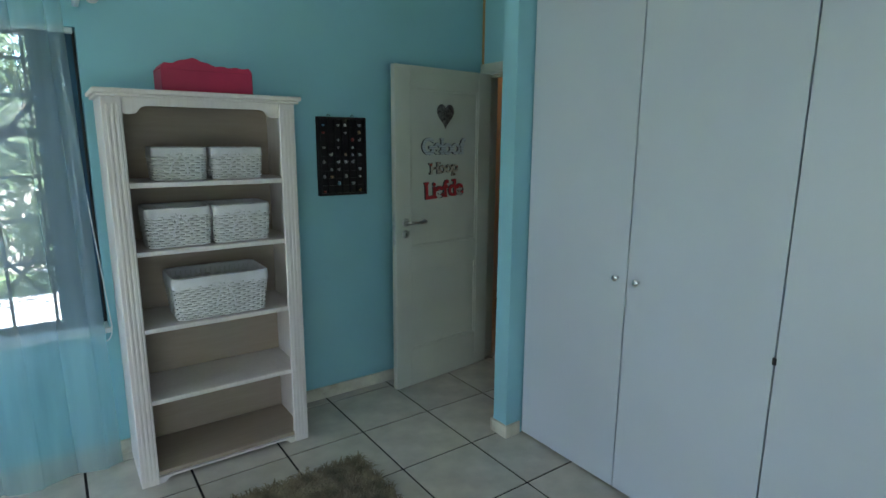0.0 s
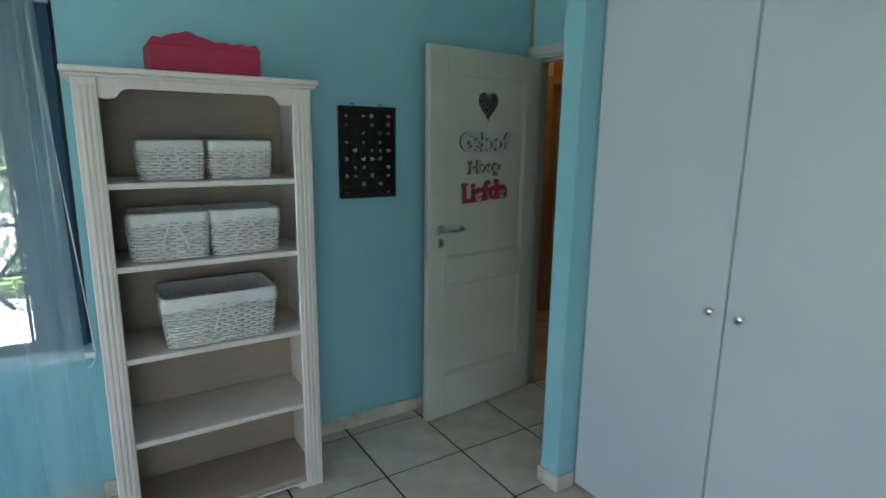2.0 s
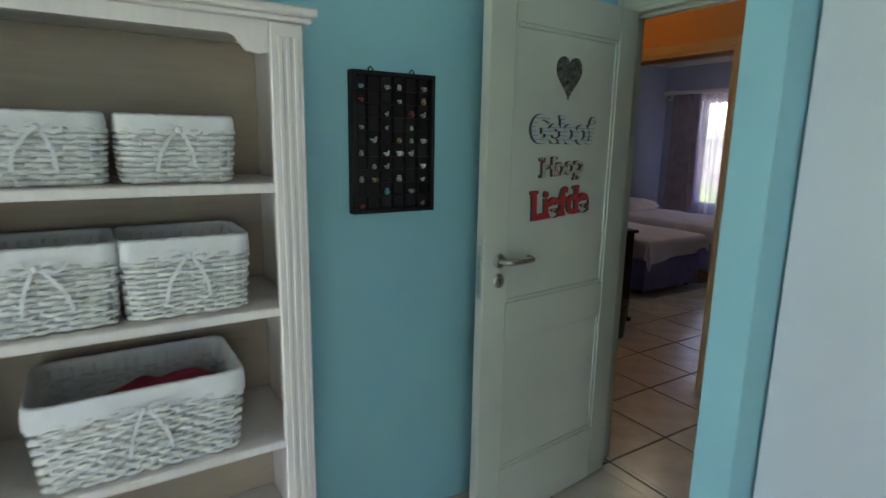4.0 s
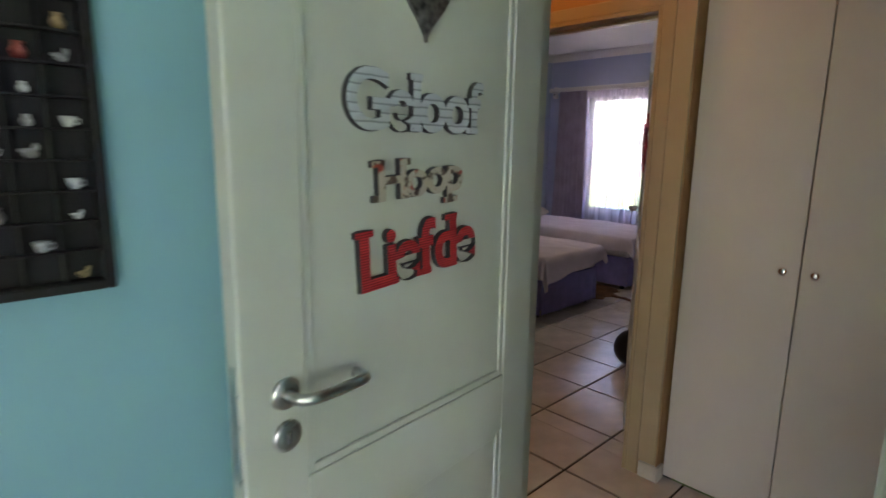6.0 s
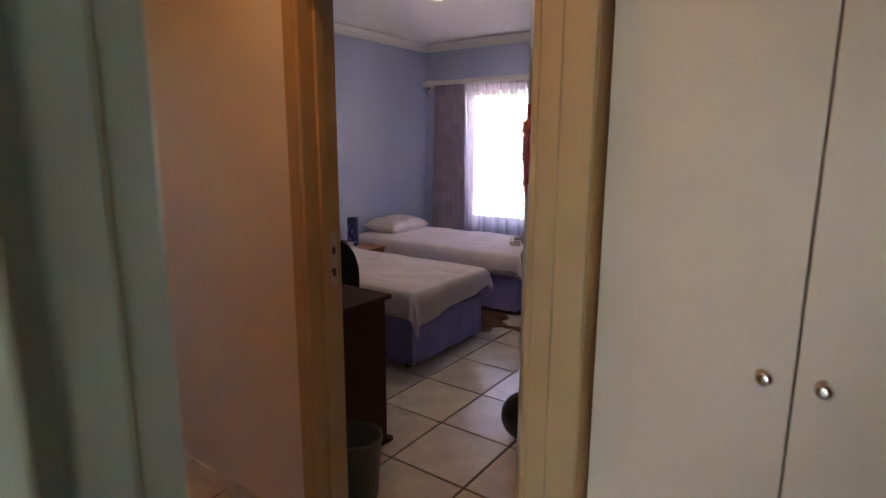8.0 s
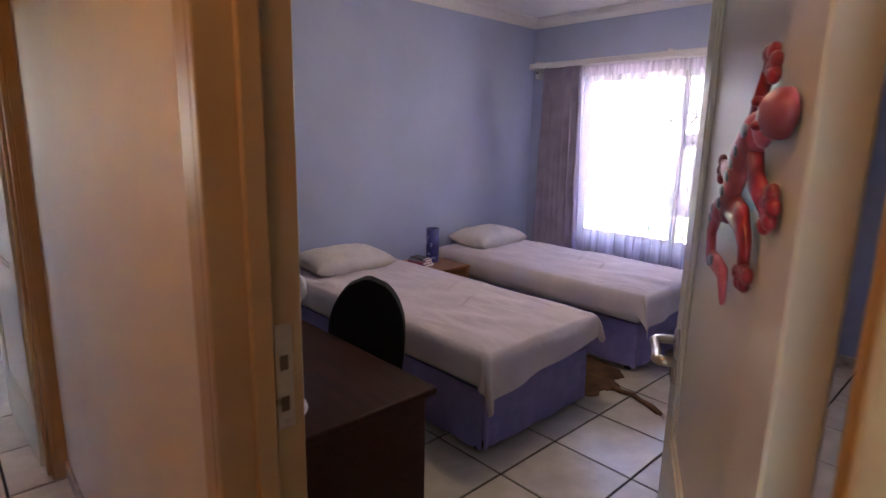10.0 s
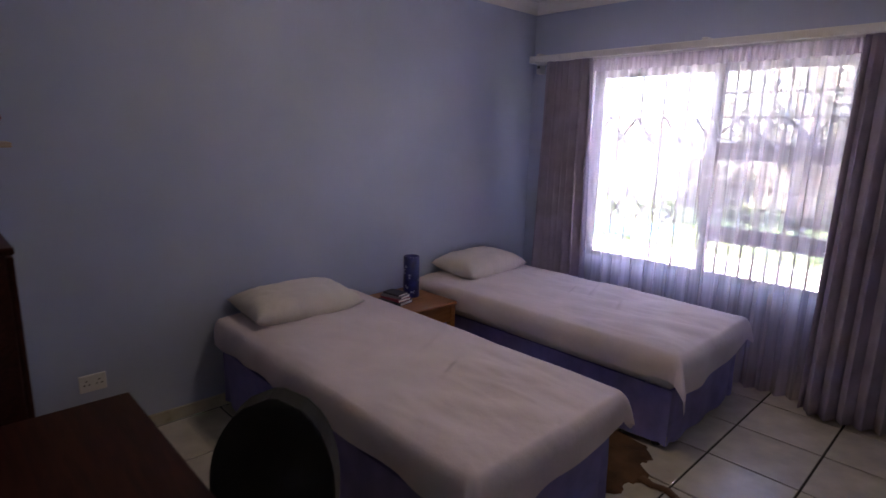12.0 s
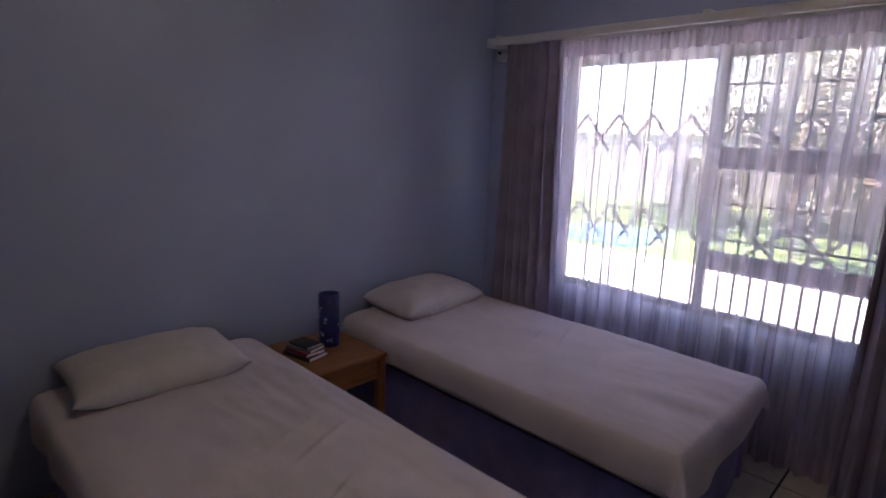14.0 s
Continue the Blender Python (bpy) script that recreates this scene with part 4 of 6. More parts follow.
basket((0.715, 2.95, 1.411), 0.225, 0.19, 0.145, 1, "small white wicker basket with a cotton liner and bow")
basket((0.965, 2.95, 1.411), 0.235, 0.19, 0.145, 2, "small white wicker basket with a cotton liner and bow")
basket((0.688, 2.945, 1.111), 0.275, 0.22, 0.18, 3, "medium white wicker basket with a cotton liner and bow")
basket((0.965, 2.945, 1.111), 0.265, 0.22, 0.180, 4, "medium white wicker basket with a cotton liner and bow")
basket((0.850, 2.955, 0.759), 0.43, 0.27, 0.205, 5, "large white wicker basket holding dark red cloth", 0.0, True)

# red box on the bookcase
rb = thing("storage_box", (0.862, 2.96, BH + 0.032), "crimson covered storage box with a wavy lid", "box")
part("body", rounded_box(-0.195, 0.195, -0.10, 0.10, 0.0, 0.10, 0.004, 1), REDCARD, rb)
bm = bmesh.new()
n = 24
top = [bm.verts.new((-0.195 + 0.39 * i / n, y, 0.102 + (0.018 + 0.028 * math.exp(-((i / n - 0.33) / 0.16) ** 2) if 0 < i < n else 0.0) + 0.003 * math.sin(i * 1.7))) for y in (-0.100, -0.085, 0.085, 0.100) for i in range(n + 1)]
for r in range(3):
    for i in range(n):
        a = r * (n + 1) + i
        f = bm.faces.new((top[a], top[a + 1], top[a + n + 2], top[a + n + 1]))
for r in (0, 3):
    low = [bm.verts.new((top[r * (n + 1) + i].co.x, top[r * (n + 1) + i].co.y, 0.098)) for i in range(n + 1)]
    for i in range(n):
        bm.faces.new((top[r * (n + 1) + i], top[r * (n + 1) + i + 1], low[i + 1], low[i]))
part("lid", bm, REDCARD, rb, "crimson cloth bulging over the top")

# ---- display tray with miniatures ----
tray = thing("display_tray", (1.503, R1N - 0.026, 1.272), "black wooden printer's tray with tiny ornaments on the wall", "display shelf")
TW, TH_, TD = 0.304, 0.454, 0.026
part("back", rounded_box(0.0, TW, 0.020, TD, 0.0, TH_, 0.001, 1), BLACKWOOD, tray)
for x0, x1, z0, z1 in ((0, 0.014, 0, TH_), (TW - 0.014, TW, 0, TH_), (0.014, TW - 0.014, 0, 0.014), (0.014, TW - 0.014, TH_ - 0.014, TH_)):
    part("frame_bar", rounded_box(x0, x1, -0.010, 0.020, z0, z1, 0.002, 1), BLACKWOOD, tray)
COLS, ROWS_ = 6, 10
cw, ch = (TW - 0.028) / COLS, (TH_ - 0.028) / ROWS_
for c in range(1, COLS):
    part("divider", rounded_box(0.014 + c * cw - 0.0015, 0.014 + c * cw + 0.0015, -0.002, 0.020, 0.014, TH_ - 0.014, 0.0005, 1), BLACKWOOD, tray)
for r in range(1, ROWS_):
    part("ledge", rounded_box(0.014, TW - 0.014, -0.003, 0.020, 0.014 + r * ch - 0.0015, 0.014 + r * ch + 0.0015, 0.0005, 1), BLACKWOOD, tray)
for x in (0.075, 0.225):
    bm = bmesh.new()
    tube(bm, [(x + 0.008 * math.cos(a), 0.015, TH_ + 0.006 + 0.008 * math.sin(a)) for a in (-0.5, 0.3, 1.1, 1.9, 2.7, 3.5)], 0.002, 6)
    part("hanger", bm, BLACKPLASTIC, tray)
PORCELAIN = surface("white porcelain", (0.60, 0.60, 0.58), 0.25, var=0.15, scale=120)
TINYRED = surface("small red ornament", (0.28, 0.05, 0.04), 0.4)
TINYGOLD = surface("small ochre ornament", (0.36, 0.24, 0.12), 0.4, var=0.3, scale=150)
TINYBLUE = surface("small blue ornament", (0.15, 0.3, 0.4), 0.4)
TINYGREY = surface("small grey ornament", (0.35, 0.34, 0.33), 0.45, var=0.3, scale=150)
minis = {(0, 0): "b", (2, 0): "g", (3, 0): "w", (5, 0): "g", (0, 1): "r", (3, 1): "g", (5, 1): "y", (2, 2): "g", (4, 2): "r", (5, 2): "g", (0, 3): "g", (2, 3): "g", (4, 3): "w", (1, 4): "w", (3, 4): "y", (4, 4): "g", (5, 4): "w", (0, 5): "g", (2, 5): "w", (3, 5): "w", (4, 5): "g", (1, 6): "g", (2, 6): "g", (5, 6): "w", (0, 7): "g", (1, 7): "y", (3, 7): "g", (5, 7): "w", (2, 8): "b", (4, 8): "g", (0, 9): "r", (5, 9): "y"}
rnd = random.Random(4)
for (c, r), kind_ in minis.items():
    bm = bmesh.new()
    s = rnd.uniform(0.62, 0.95)
    shape = rnd.choice(("cup", "vase", "figure"))
    if shape == "cup":
        lathe(bm, [(0.005 * s, 0), (0.006 * s, 0.001), (0.009 * s, 0.008 * s), (0.0115 * s, 0.017 * s), (0.0105 * s, 0.017 * s), (0.006 * s, 0.004)], 0, 0, 14)
        tube(bm, [(0.010 * s, 0, 0.014 * s), (0.016 * s, 0, 0.012 * s), (0.015 * s, 0, 0.006 * s), (0.009 * s, 0, 0.004 * s)], 0.0013, 5)
    elif shape == "vase":
        lathe(bm, [(0.006 * s, 0), (0.010 * s, 0.006 * s), (0.011 * s, 0.011 * s), (0.006 * s, 0.019 * s), (0.008 * s, 0.023 * s), (0.005 * s, 0.023 * s)], 0, 0, 14)
    else:
        ball(bm, (0, 0, 0.008 * s), 0.010 * s, 0.006 * s, 0.008 * s, 10, 6)
        ball(bm, (0.007 * s, 0, 0.017 * s), 0.005 * s, 0.005 * s, 0.006 * s, 8, 6)
        ball(bm, (-0.010 * s, 0, 0.012 * s), 0.005 * s, 0.003 * s, 0.003 * s, 8, 5)
    mt = {"w": PORCELAIN, "r": TINYRED, "y": TINYGOLD, "b": TINYBLUE, "g": TINYGREY}[kind_]
    o = thing("ornament", (1.503 + 0.014 + (c + 0.5) * cw, R1N - 0.026 + 0.008, 1.272 + 0.0165 + (ROWS_ - 1 - r) * ch), "tiny " + {"w": "white porcelain", "r": "red", "y": "ochre", "b": "blue", "g": "grey"}[kind_] + " ornament in a tray compartment", "ornament", "ornaments in the tray", rnd.uniform(-30, 30))
    part(shape, bm, mt, o)


# ---- words and heart on the door ----
def letter_mesh(char, grow=0.028):
    """One bold letter, as a mesh one unit to the em, lying in x and z."""
    cu = bpy.data.curves.new("letter", "FONT")
    cu.body, cu.extrude, cu.offset = char, 0.05, grow
    tmp = new("tmp_letter", cu)
    me = bpy.data.meshes.new_from_object(tmp.evaluated_get(bpy.context.evaluated_depsgraph_get()))
    bpy.data.objects.remove(tmp)
    return me


SERIFS = {"l": ("b", "t"), "i": ("b",), "f": ("b",), "d": ("T",), "H": ("b2", "t2"), "L": ("t",), "p": ("b",)}


def door_word(text, x, z0, w, h, m_face, label, tilt=0.0):
    """Cut-out slab letters hung side by side on the south face of the open door."""
    sign = thing("word_sign", (x, FACE1(x) - 0.007, z0), label, "word sign", "word signs on the door")
    sign.matrix_basis = pose(x, FACE1(x) - 0.007, z0, 0, tilt, LEAN1)
    made, at, low, high = [], 0.0, 1e9, -1e9
    for c in text:
        me = letter_mesh(c, 0.028)
        xs = [v.co.x for v in me.vertices]
        ys = [v.co.y for v in me.vertices]
        made.append((c, me, min(xs), at, max(xs) - min(xs)))
        at += max(xs) - min(xs) - 0.025
        low, high = min(low, min(ys)), max(high, max(ys))
    sx, sz = w / (at + 0.025), h / (high - low)
    for c, me, x0, start, wide in made:
        bm = bmesh.new()
        bm.from_mesh(me)
        bpy.data.meshes.remove(me)
        for v in bm.verts:
            v.co = ((v.co.x - x0 + start) * sx - w / 2, -v.co.z * 0.12, (v.co.y - low) * sz)
        zs = [v.co.z for v in bm.verts]
        a0, a1 = start * sx - w / 2, (start + wide) * sx - w / 2
        s = 0.012
        for code in SERIFS.get(c, ()):
            z = min(zs) if code[0] == "b" else max(zs) - s
            if code.endswith("2"):
                for e in (a0, a1):
                    rounded_box(e - 0.012, e + 0.012, -0.0055, 0.0055, z, z + s, 0.001, 1, bm)
            elif code == "T":
                rounded_box(a1 - 0.034, a1 + 0.004, -0.0055, 0.0055, z, z + s, 0.001, 1, bm)
            elif c in "Lp":
                rounded_box(a0 - 0.008, a0 + 0.034, -0.0055, 0.0055, z, z + s, 0.001, 1, bm)
            else:
                rounded_box(a0 - 0.006, min(a1, a0 + 0.03) + 0.006, -0.0055, 0.0055, z, z + s, 0.001, 1, bm)
        for f in bm.faces:
            f.normal_update()
            f.material_index = 0 if abs(f.normal.y) > 0.7 else 1
        letter = part("letter", bm, m_face, sign)
        letter.data.materials.append(WORDEDGE)
        me = letter_mesh(c, 0.036)
        bm = bmesh.new()
        bm.from_mesh(me)
        bpy.data.meshes.remove(me)
        for v in bm.verts:
            v.co = ((v.co.x - x0 + start) * sx - w / 2, 0.0035 - v.co.z * 0.04, (v.co.y - low) * sz)
        part("letter_backing", bm, WORDEDGE, letter, "dark border round the letter")
    return sign


def FACE1(x):
    """The south face of the open door at x: the recessed panel."""
    return 3.110 - 0.02 / math.cos(radians(LEAN1)) - (2.713 - x) * math.tan(radians(LEAN1)) + 0.010


door_word("Geloof", 2.303, 1.507, 0.365, 0.105, GREYWORD, "galvanised cut-out word reading Geloof")
door_word("Hoop", 2.309, 1.368, 0.235, 0.095, HOOPWORD, "speckled brown cut-out word reading Hoop", -3.0)
door_word("Liefde", 2.311, 1.234, 0.325, 0.112, REDWORD, "red cut-out word reading Liefde", -3.0)
bm = bmesh.new()
hp = []
for k in range(48):
    a = math.tau * k / 48
    hp.append((0.068 * math.sin(a) ** 3, 0.0052 * (13 * math.cos(a) - 5 * math.cos(2 * a) - 2 * math.cos(3 * a) - math.cos(4 * a)) - 0.0))
front = [bm.verts.new((x, -0.004, z)) for x, z in hp]
back = [bm.verts.new((x, 0.004, z)) for x, z in hp]
mid = [bm.verts.new((x * 0.55, -0.011, z * 0.55)) for x, z in hp]
tip = bm.verts.new((0, -0.013, 0.0))
for i in range(48):
    j = (i + 1) % 48
    bm.faces.new((front[i], front[j], mid[j], mid[i]))
    bm.faces.new((mid[i], mid[j], tip))
    bm.faces.new((back[j], back[i], front[i], front[j]))
bm.faces.new(back)
heart = new("heart_ornament", mesh_of("heart_ornament", bm, SILVER))
heart.matrix_basis = pose(2.316, FACE1(2.316) - 0.0045, 1.757, 0, 0, LEAN1)
tagged(heart, "hammered pewter heart hung on the off-white door", "heart ornament")

# ---- shaggy rug ----
rug = thing("rug", (0, 0, 0), "shaggy olive-brown rug on the tiled floor", "rug")
part("backing", rounded_box(0.60, 1.36, 1.15, 2.46, 0.0, 0.008, 0.002, 1), RUGFUR, rug)
rnd = random.Random(9)
verts, faces = [], []
for i in range(15000):
    x, y = rnd.uniform(0.595, 1.37), rnd.uniform(1.15, 2.475)
    a = rnd.uniform(0, math.tau)
    L = rnd.uniform(0.025, 0.055)
    dx, dy = math.cos(a), math.sin(a)
    wx, wy = -dy * 0.0026, dx * 0.0026
    z = rnd.uniform(0.016, 0.032)
    k = len(verts)
    verts += [(x - wx, y - wy, 0.006), (x + wx, y + wy, 0.006), (x + wx + dx * L * 0.45, y + wy + dy * L * 0.45, z), (x - wx + dx * L * 0.45, y - wy + dy * L * 0.45, z), (x + dx * L, y + dy * L, z * 0.75)]
    faces += [(k, k + 1, k + 2, k + 3), (k + 3, k + 2, k + 4)]
me = bpy.data.meshes.new("shag")
me.from_pydata(verts, [], faces)
me.materials.append(RUGFUR)
pile = new("shag", me)
pile.parent = rug
tagged(pile, kind="stuff")

# ---- passage cupboards ----
cb = thing("passage_cupboard", (3.935, 0, 0), "built-in cream passage cupboard with plain doors", "cupboard")
bm = bmesh.new()
quad_box(bm, 0.03, 0.55, 3.20, 3.212, 0.0, 2.69)
quad_box(bm, 0.03, 0.55, -2.19, 3.205, 0.0, 0.02)
quad_box(bm, 0.54, 0.56, -2.19, 3.205, 0.02, 2.69)
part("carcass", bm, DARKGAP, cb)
edges = [3.212, 2.782, 2.352, 1.922, 1.492, 1.062, 0.632]
for k, (a, b) in enumerate(zip(edges, edges[1:])):
    d = part("door", rounded_box(0.0, 0.018, b + 0.002, a - 0.002, 0.015, 2.68, 0.002, 1), CUPBOARD, cb)
    knob(d, 0.0, b + 0.052 if k % 2 == 0 else a - 0.052, 1.04, -1)
slab("wall_passage_south", CW, 3.93, 0.50, 0.62, 0, H, PEACH, "cream wall at the passage's south end", "wall")

# ---- passage lamp ----
cl = thing("ceiling_light", (3.36, 3.92, H), "small round warm ceiling light of the passage", "ceiling light")
bm = bmesh.new()
lathe(bm, [(0.12, 0.0), (0.125, -0.012), (0.12, -0.03), (0.118, -0.03)], 0, 0, 32)
part("base", bm, BRASS, cl)
bm = bmesh.new()
lathe(bm, [(0.115, -0.031), (0.11, -0.05), (0.09, -0.075), (0.05, -0.092), (0.01, -0.097)], 0, 0, 32)
WARMGLOW = glow("lit opal glass", (1.0, 0.50, 0.16), 1.75)
part("shade", bm, WARMGLOW, cl, "lit opal glass bowl")


# ---- lilac bedroom: beds ----
# pulled creases on the bedspreads: place across and along, half length, slant
CREASES = ((0.62, 0.50, 0.16, 0.02), (0.70, 0.44, 0.20, 0.03), (0.35, 0.78, 0.14, -0.05), (0.22, 0.84, 0.12, -0.06), (0.55, 0.30, 0.12, 0.02))


def cloth_over(w, l, top, over_side, over_foot, over_far, seed, cells=(90, 170)):
    """A bedspread: a cloth larger than the mattress, lying on it and folding down over both sides and the foot (local -y);
    it lies askew, so that its foot hangs over_foot on one side and over_far on the other."""
    bm = bmesh.new()
    nu, nv = cells
    r = 0.085
    W = w + 2 * over_side
    grid = []
    for j in range(nv + 1):
        row = []
        for i in range(nu + 1):
            s = -over_side + W * i / nu
            hang = over_foot + (over_far - over_foot) * i / nu
            t = -hang + (l + hang) * j / nv
            ox = s if s < 0 else (s - w if s > w else 0.0)
            oy = t if t < 0 else 0.0
            bx, by = min(max(s, 0), w), max(t, 0)
            dd = math.hypot(ox, oy)
            nz = noise.noise((s * 3.2 + seed, t * 2.4, 0.3)) * 0.013 + noise.noise((s * 9 + seed, t * 5, 2.0)) * 0.006
            ridge = 0.016 * max(0, noise.noise((s * 5 + t * 3, (s - t) * 1.2 + seed, 5.0))) + 0.022 * max(0, 0.35 - abs(noise.noise((s * 14 + 0.5 * t, t * 2.2 + seed, 8.0)))) * (0.4 + noise.noise((s * 2, t * 2, seed + 9.0)))
            if dd < 1e-9:
                edge = min(bx, w - bx, by)
                for cx, cy, cl, slope in CREASES:
                    run = (bx / w - cx) / cl
                    if abs(run) < 1:
                        off = by / l - cy - slope * run
                        ridge += 0.010 * (1 - run * run) * (math.exp(-(off / 0.006) ** 2) - 0.6 * math.exp(-((off - 0.012) / 0.008) ** 2))
                sink = 0.012 * math.exp(-max(0.0, edge) / 0.05)
                p = (bx, by, top + nz + ridge - sink)
            else:
                ux, uy = ox / dd, oy / dd
                corner = 4 * (ux * ux) * (uy * uy)
                ang = min(dd / r, math.pi / 2)
                down = r * (1 - math.cos(ang)) + max(0.0, dd - r * math.pi / 2)
                out = r * math.sin(ang) * 0.55
                along = t if abs(ux) > abs(uy) else s
                fold = 0.010 * math.sin(along * 15 + seed * 2 + 1.7 * math.sin(along * 4)) * min(1.0, down / 0.18)
                fold += corner * 0.035 * math.sin(7 * math.atan2(uy, ux) + seed) * min(1.0, down / 0.2)
                out += 0.012 + fold + 0.05 * corner * min(1, down / 0.3)
                hem = 0.005 * math.sin(along * 6 + seed)
                p = (bx + ux * out, by + uy * out, top - 0.012 - down * (1 - 0.10 * corner) + nz * 0.5 - (hem if j in (0,) or i in (0, nu) else 0))
            row.append(bm.verts.new(p))
        grid.append(row)
    for A, B in zip(grid, grid[1:]):
        for i in range(nu):
            f = bm.faces.new((A[i], A[i + 1], B[i + 1], B[i]))
            f.smooth = True
    return bm


def pillow_mesh(w, d, h, seed):
    bm = bmesh.new()
    n = 28
    sides = []
    for sgn in (1, -1):
        grid = []
        for j in range(n + 1):
            row = []
            for i in range(n + 1):
                u, v = 2 * i / n - 1, 2 * j / n - 1
                e = (1 - abs(u) ** 3.4) * (1 - abs(v) ** 3.4)
                pinch = 1 - 0.07 * (abs(u) ** 2 * (1 - 0) * (1 - abs(v))) - 0.0
                z = sgn * h / 2 * max(0.0, e) ** 0.5
                z += 0.010 * noise.noise((u * 2.2 + seed, v * 2.2, sgn)) * e + 0.008 * noise.noise((u * 5 + seed, v * 5, sgn)) * e + 0.007 * max(0.0, noise.noise((u * 3 + v * 9, (u - v) * 2 + seed, sgn))) * e
                x, y = u * w / 2 * (1 - 0.05 * (1 - abs(v)) * 0 - 0.05 * (1 - v * v) * abs(u) ** 6), v * d / 2 * (1 - 0.06 * (1 - u * u) * abs(v) ** 6)
                pull = min(abs(u - v * 0.8), abs(u + v * 0.8))
                z += sgn * 0.006 * math.sin(26 * pull + seed) * math.exp(-pull * 5) * (u * u + v * v) * e
                if sgn < 0:
                    z = max(z, -h * 0.32)
                row.append(bm.verts.new((x, y, z)))
            grid.append(row)
        for A, B in zip(grid, grid[1:]):
            for i in range(n):
                f = bm.faces.new((A[i], A[i + 1], B[i + 1], B[i]) if sgn > 0 else (B[i], B[i + 1], A[i + 1], A[i]))
                f.smooth = True
        sides.append(grid)
    bmesh.ops.remove_doubles(bm, verts=bm.verts[:], dist=1e-5)
    return bm


def bed(at, w, l, seed, label):
    """Local x across the bed, y from the foot to the head."""
    b = thing("bed", at, label, "bed", "single beds")
    for x in (0.06, w - 0.06):
        for y in (0.08, l - 0.08):
            bm = bmesh.new()
            lathe(bm, [(0.024, 0.0), (0.026, 0.01), (0.030, 0.075)], x, y, 12)
            part("leg", bm, BLACKWOOD, b)
    part("base", rounded_box(0.012, w - 0.012, 0.012, l, 0.075, 0.34, 0.01, 2), VALANCE, b)
    # valance skirts: foot and both sides, each its own cloth with pleats at the corners
    def skirt(x0, y0, x1, y1, n, k):
        bm = bmesh.new()
        dx, dy = x1 - x0, y1 - y0
        L = math.hypot(dx, dy)
        nx, ny = dy / L, -dx / L
        rows = []
        for r in range(7):
            v = r / 6
            row = []
            for i in range(n + 1):
                u = i / n
                e = 0.006 * math.sin(u * L * 22 + seed + k) * v + 0.004 * noise.noise((u * L * 7, v * 2, seed + k)) + 0.006 * v
                pl = 0.014 * v * math.exp(-((min(u, 1 - u) * L - 0.05) / 0.018) ** 2)
                row.append(bm.verts.new((x0 + dx * u + nx * (e - pl), y0 + dy * u + ny * (e - pl), 0.35 - 0.31 * v)))
            rows.append(row)
        for A, B in zip(rows, rows[1:]):
            for i in range(n):
                f = bm.faces.new((A[i], A[i + 1], B[i + 1], B[i]))
                f.smooth = True
        return bm
    for k, (x0, y0, x1, y1, n) in enumerate(((0, 0, w, 0, 60), (w, 0, w, l, 80), (0, l, 0, 0, 80))):
        part("valance", skirt(x0, y0, x1, y1, n, k), VALANCE, b, "lilac-blue valance with corner pleats")
    part("mattress", rounded_box(0.005, w - 0.005, 0.005, l, 0.345, 0.555, 0.03, 3), PILLOW, b)
    part("bedspread", cloth_over(w, l - 0.03, 0.575, 0.19, 0.31, 0.16, seed), DUVET, b, "white cotton bedspread hanging over the edges")
    return b


def pillow(at, w, d, h, seed, turn=0.0):
    bm = pillow_mesh(w, d, h, seed)
    bmesh.ops.translate(bm, verts=bm.verts[:], vec=(0, 0, h * 0.32))
    ob = new("pillow", mesh_of("pillow", bm, PILLOW))
    ob.matrix_basis = pose(at[0], at[1], at[2], 4, 0, turn)
    return tagged(ob, "white cotton pillow lying on the bed", "pillow", "bed pillows")


bed((5.40, 4.985, 0), 0.888, 1.98, 2, "single bed with white bedspread and lilac-blue valance")
bed((6.91, 4.985, 0), 0.91, 1.975, 5, "single bed with white bedspread under the window")
pillow((5.775, 6.765, 0.585), 0.68, 0.42, 0.165, 1, -2)
pillow((7.355, 6.755, 0.585), 0.68, 0.42, 0.175, 6, 3)

# ---- bedside table ----
bt = thing("bedside_table", (6.395, 6.46, 0), "orange-brown pine bedside table between the beds", "bedside table")
BTW, BTD, BTH = 0.408, 0.48, 0.505
part("top", rounded_box(-0.01, BTW, -0.015, BTD, BTH - 0.025, BTH, 0.006, 2), PINE, bt)
for x in (0.0, BTW - 0.045):
    for y in (0.0, BTD - 0.045):
        part("leg", rounded_box(x, x + 0.045, y, y + 0.045, 0.0, BTH - 0.025, 0.004, 1), PINE, bt)
part("drawer_front", rounded_box(0.048, BTW - 0.048, 0.005, 0.022, BTH - 0.14, BTH - 0.03, 0.003, 1), PINE, bt)
for x in (0.01, BTW - 0.03):
    part("rail", rounded_box(x, x + 0.018, 0.046, BTD - 0.046, BTH - 0.13, BTH - 0.026, 0.002, 1), PINE, bt)
part("shelf", rounded_box(0.02, BTW - 0.02, 0.03, BTD - 0.03, 0.12, 0.138, 0.002, 1), PINE, bt)

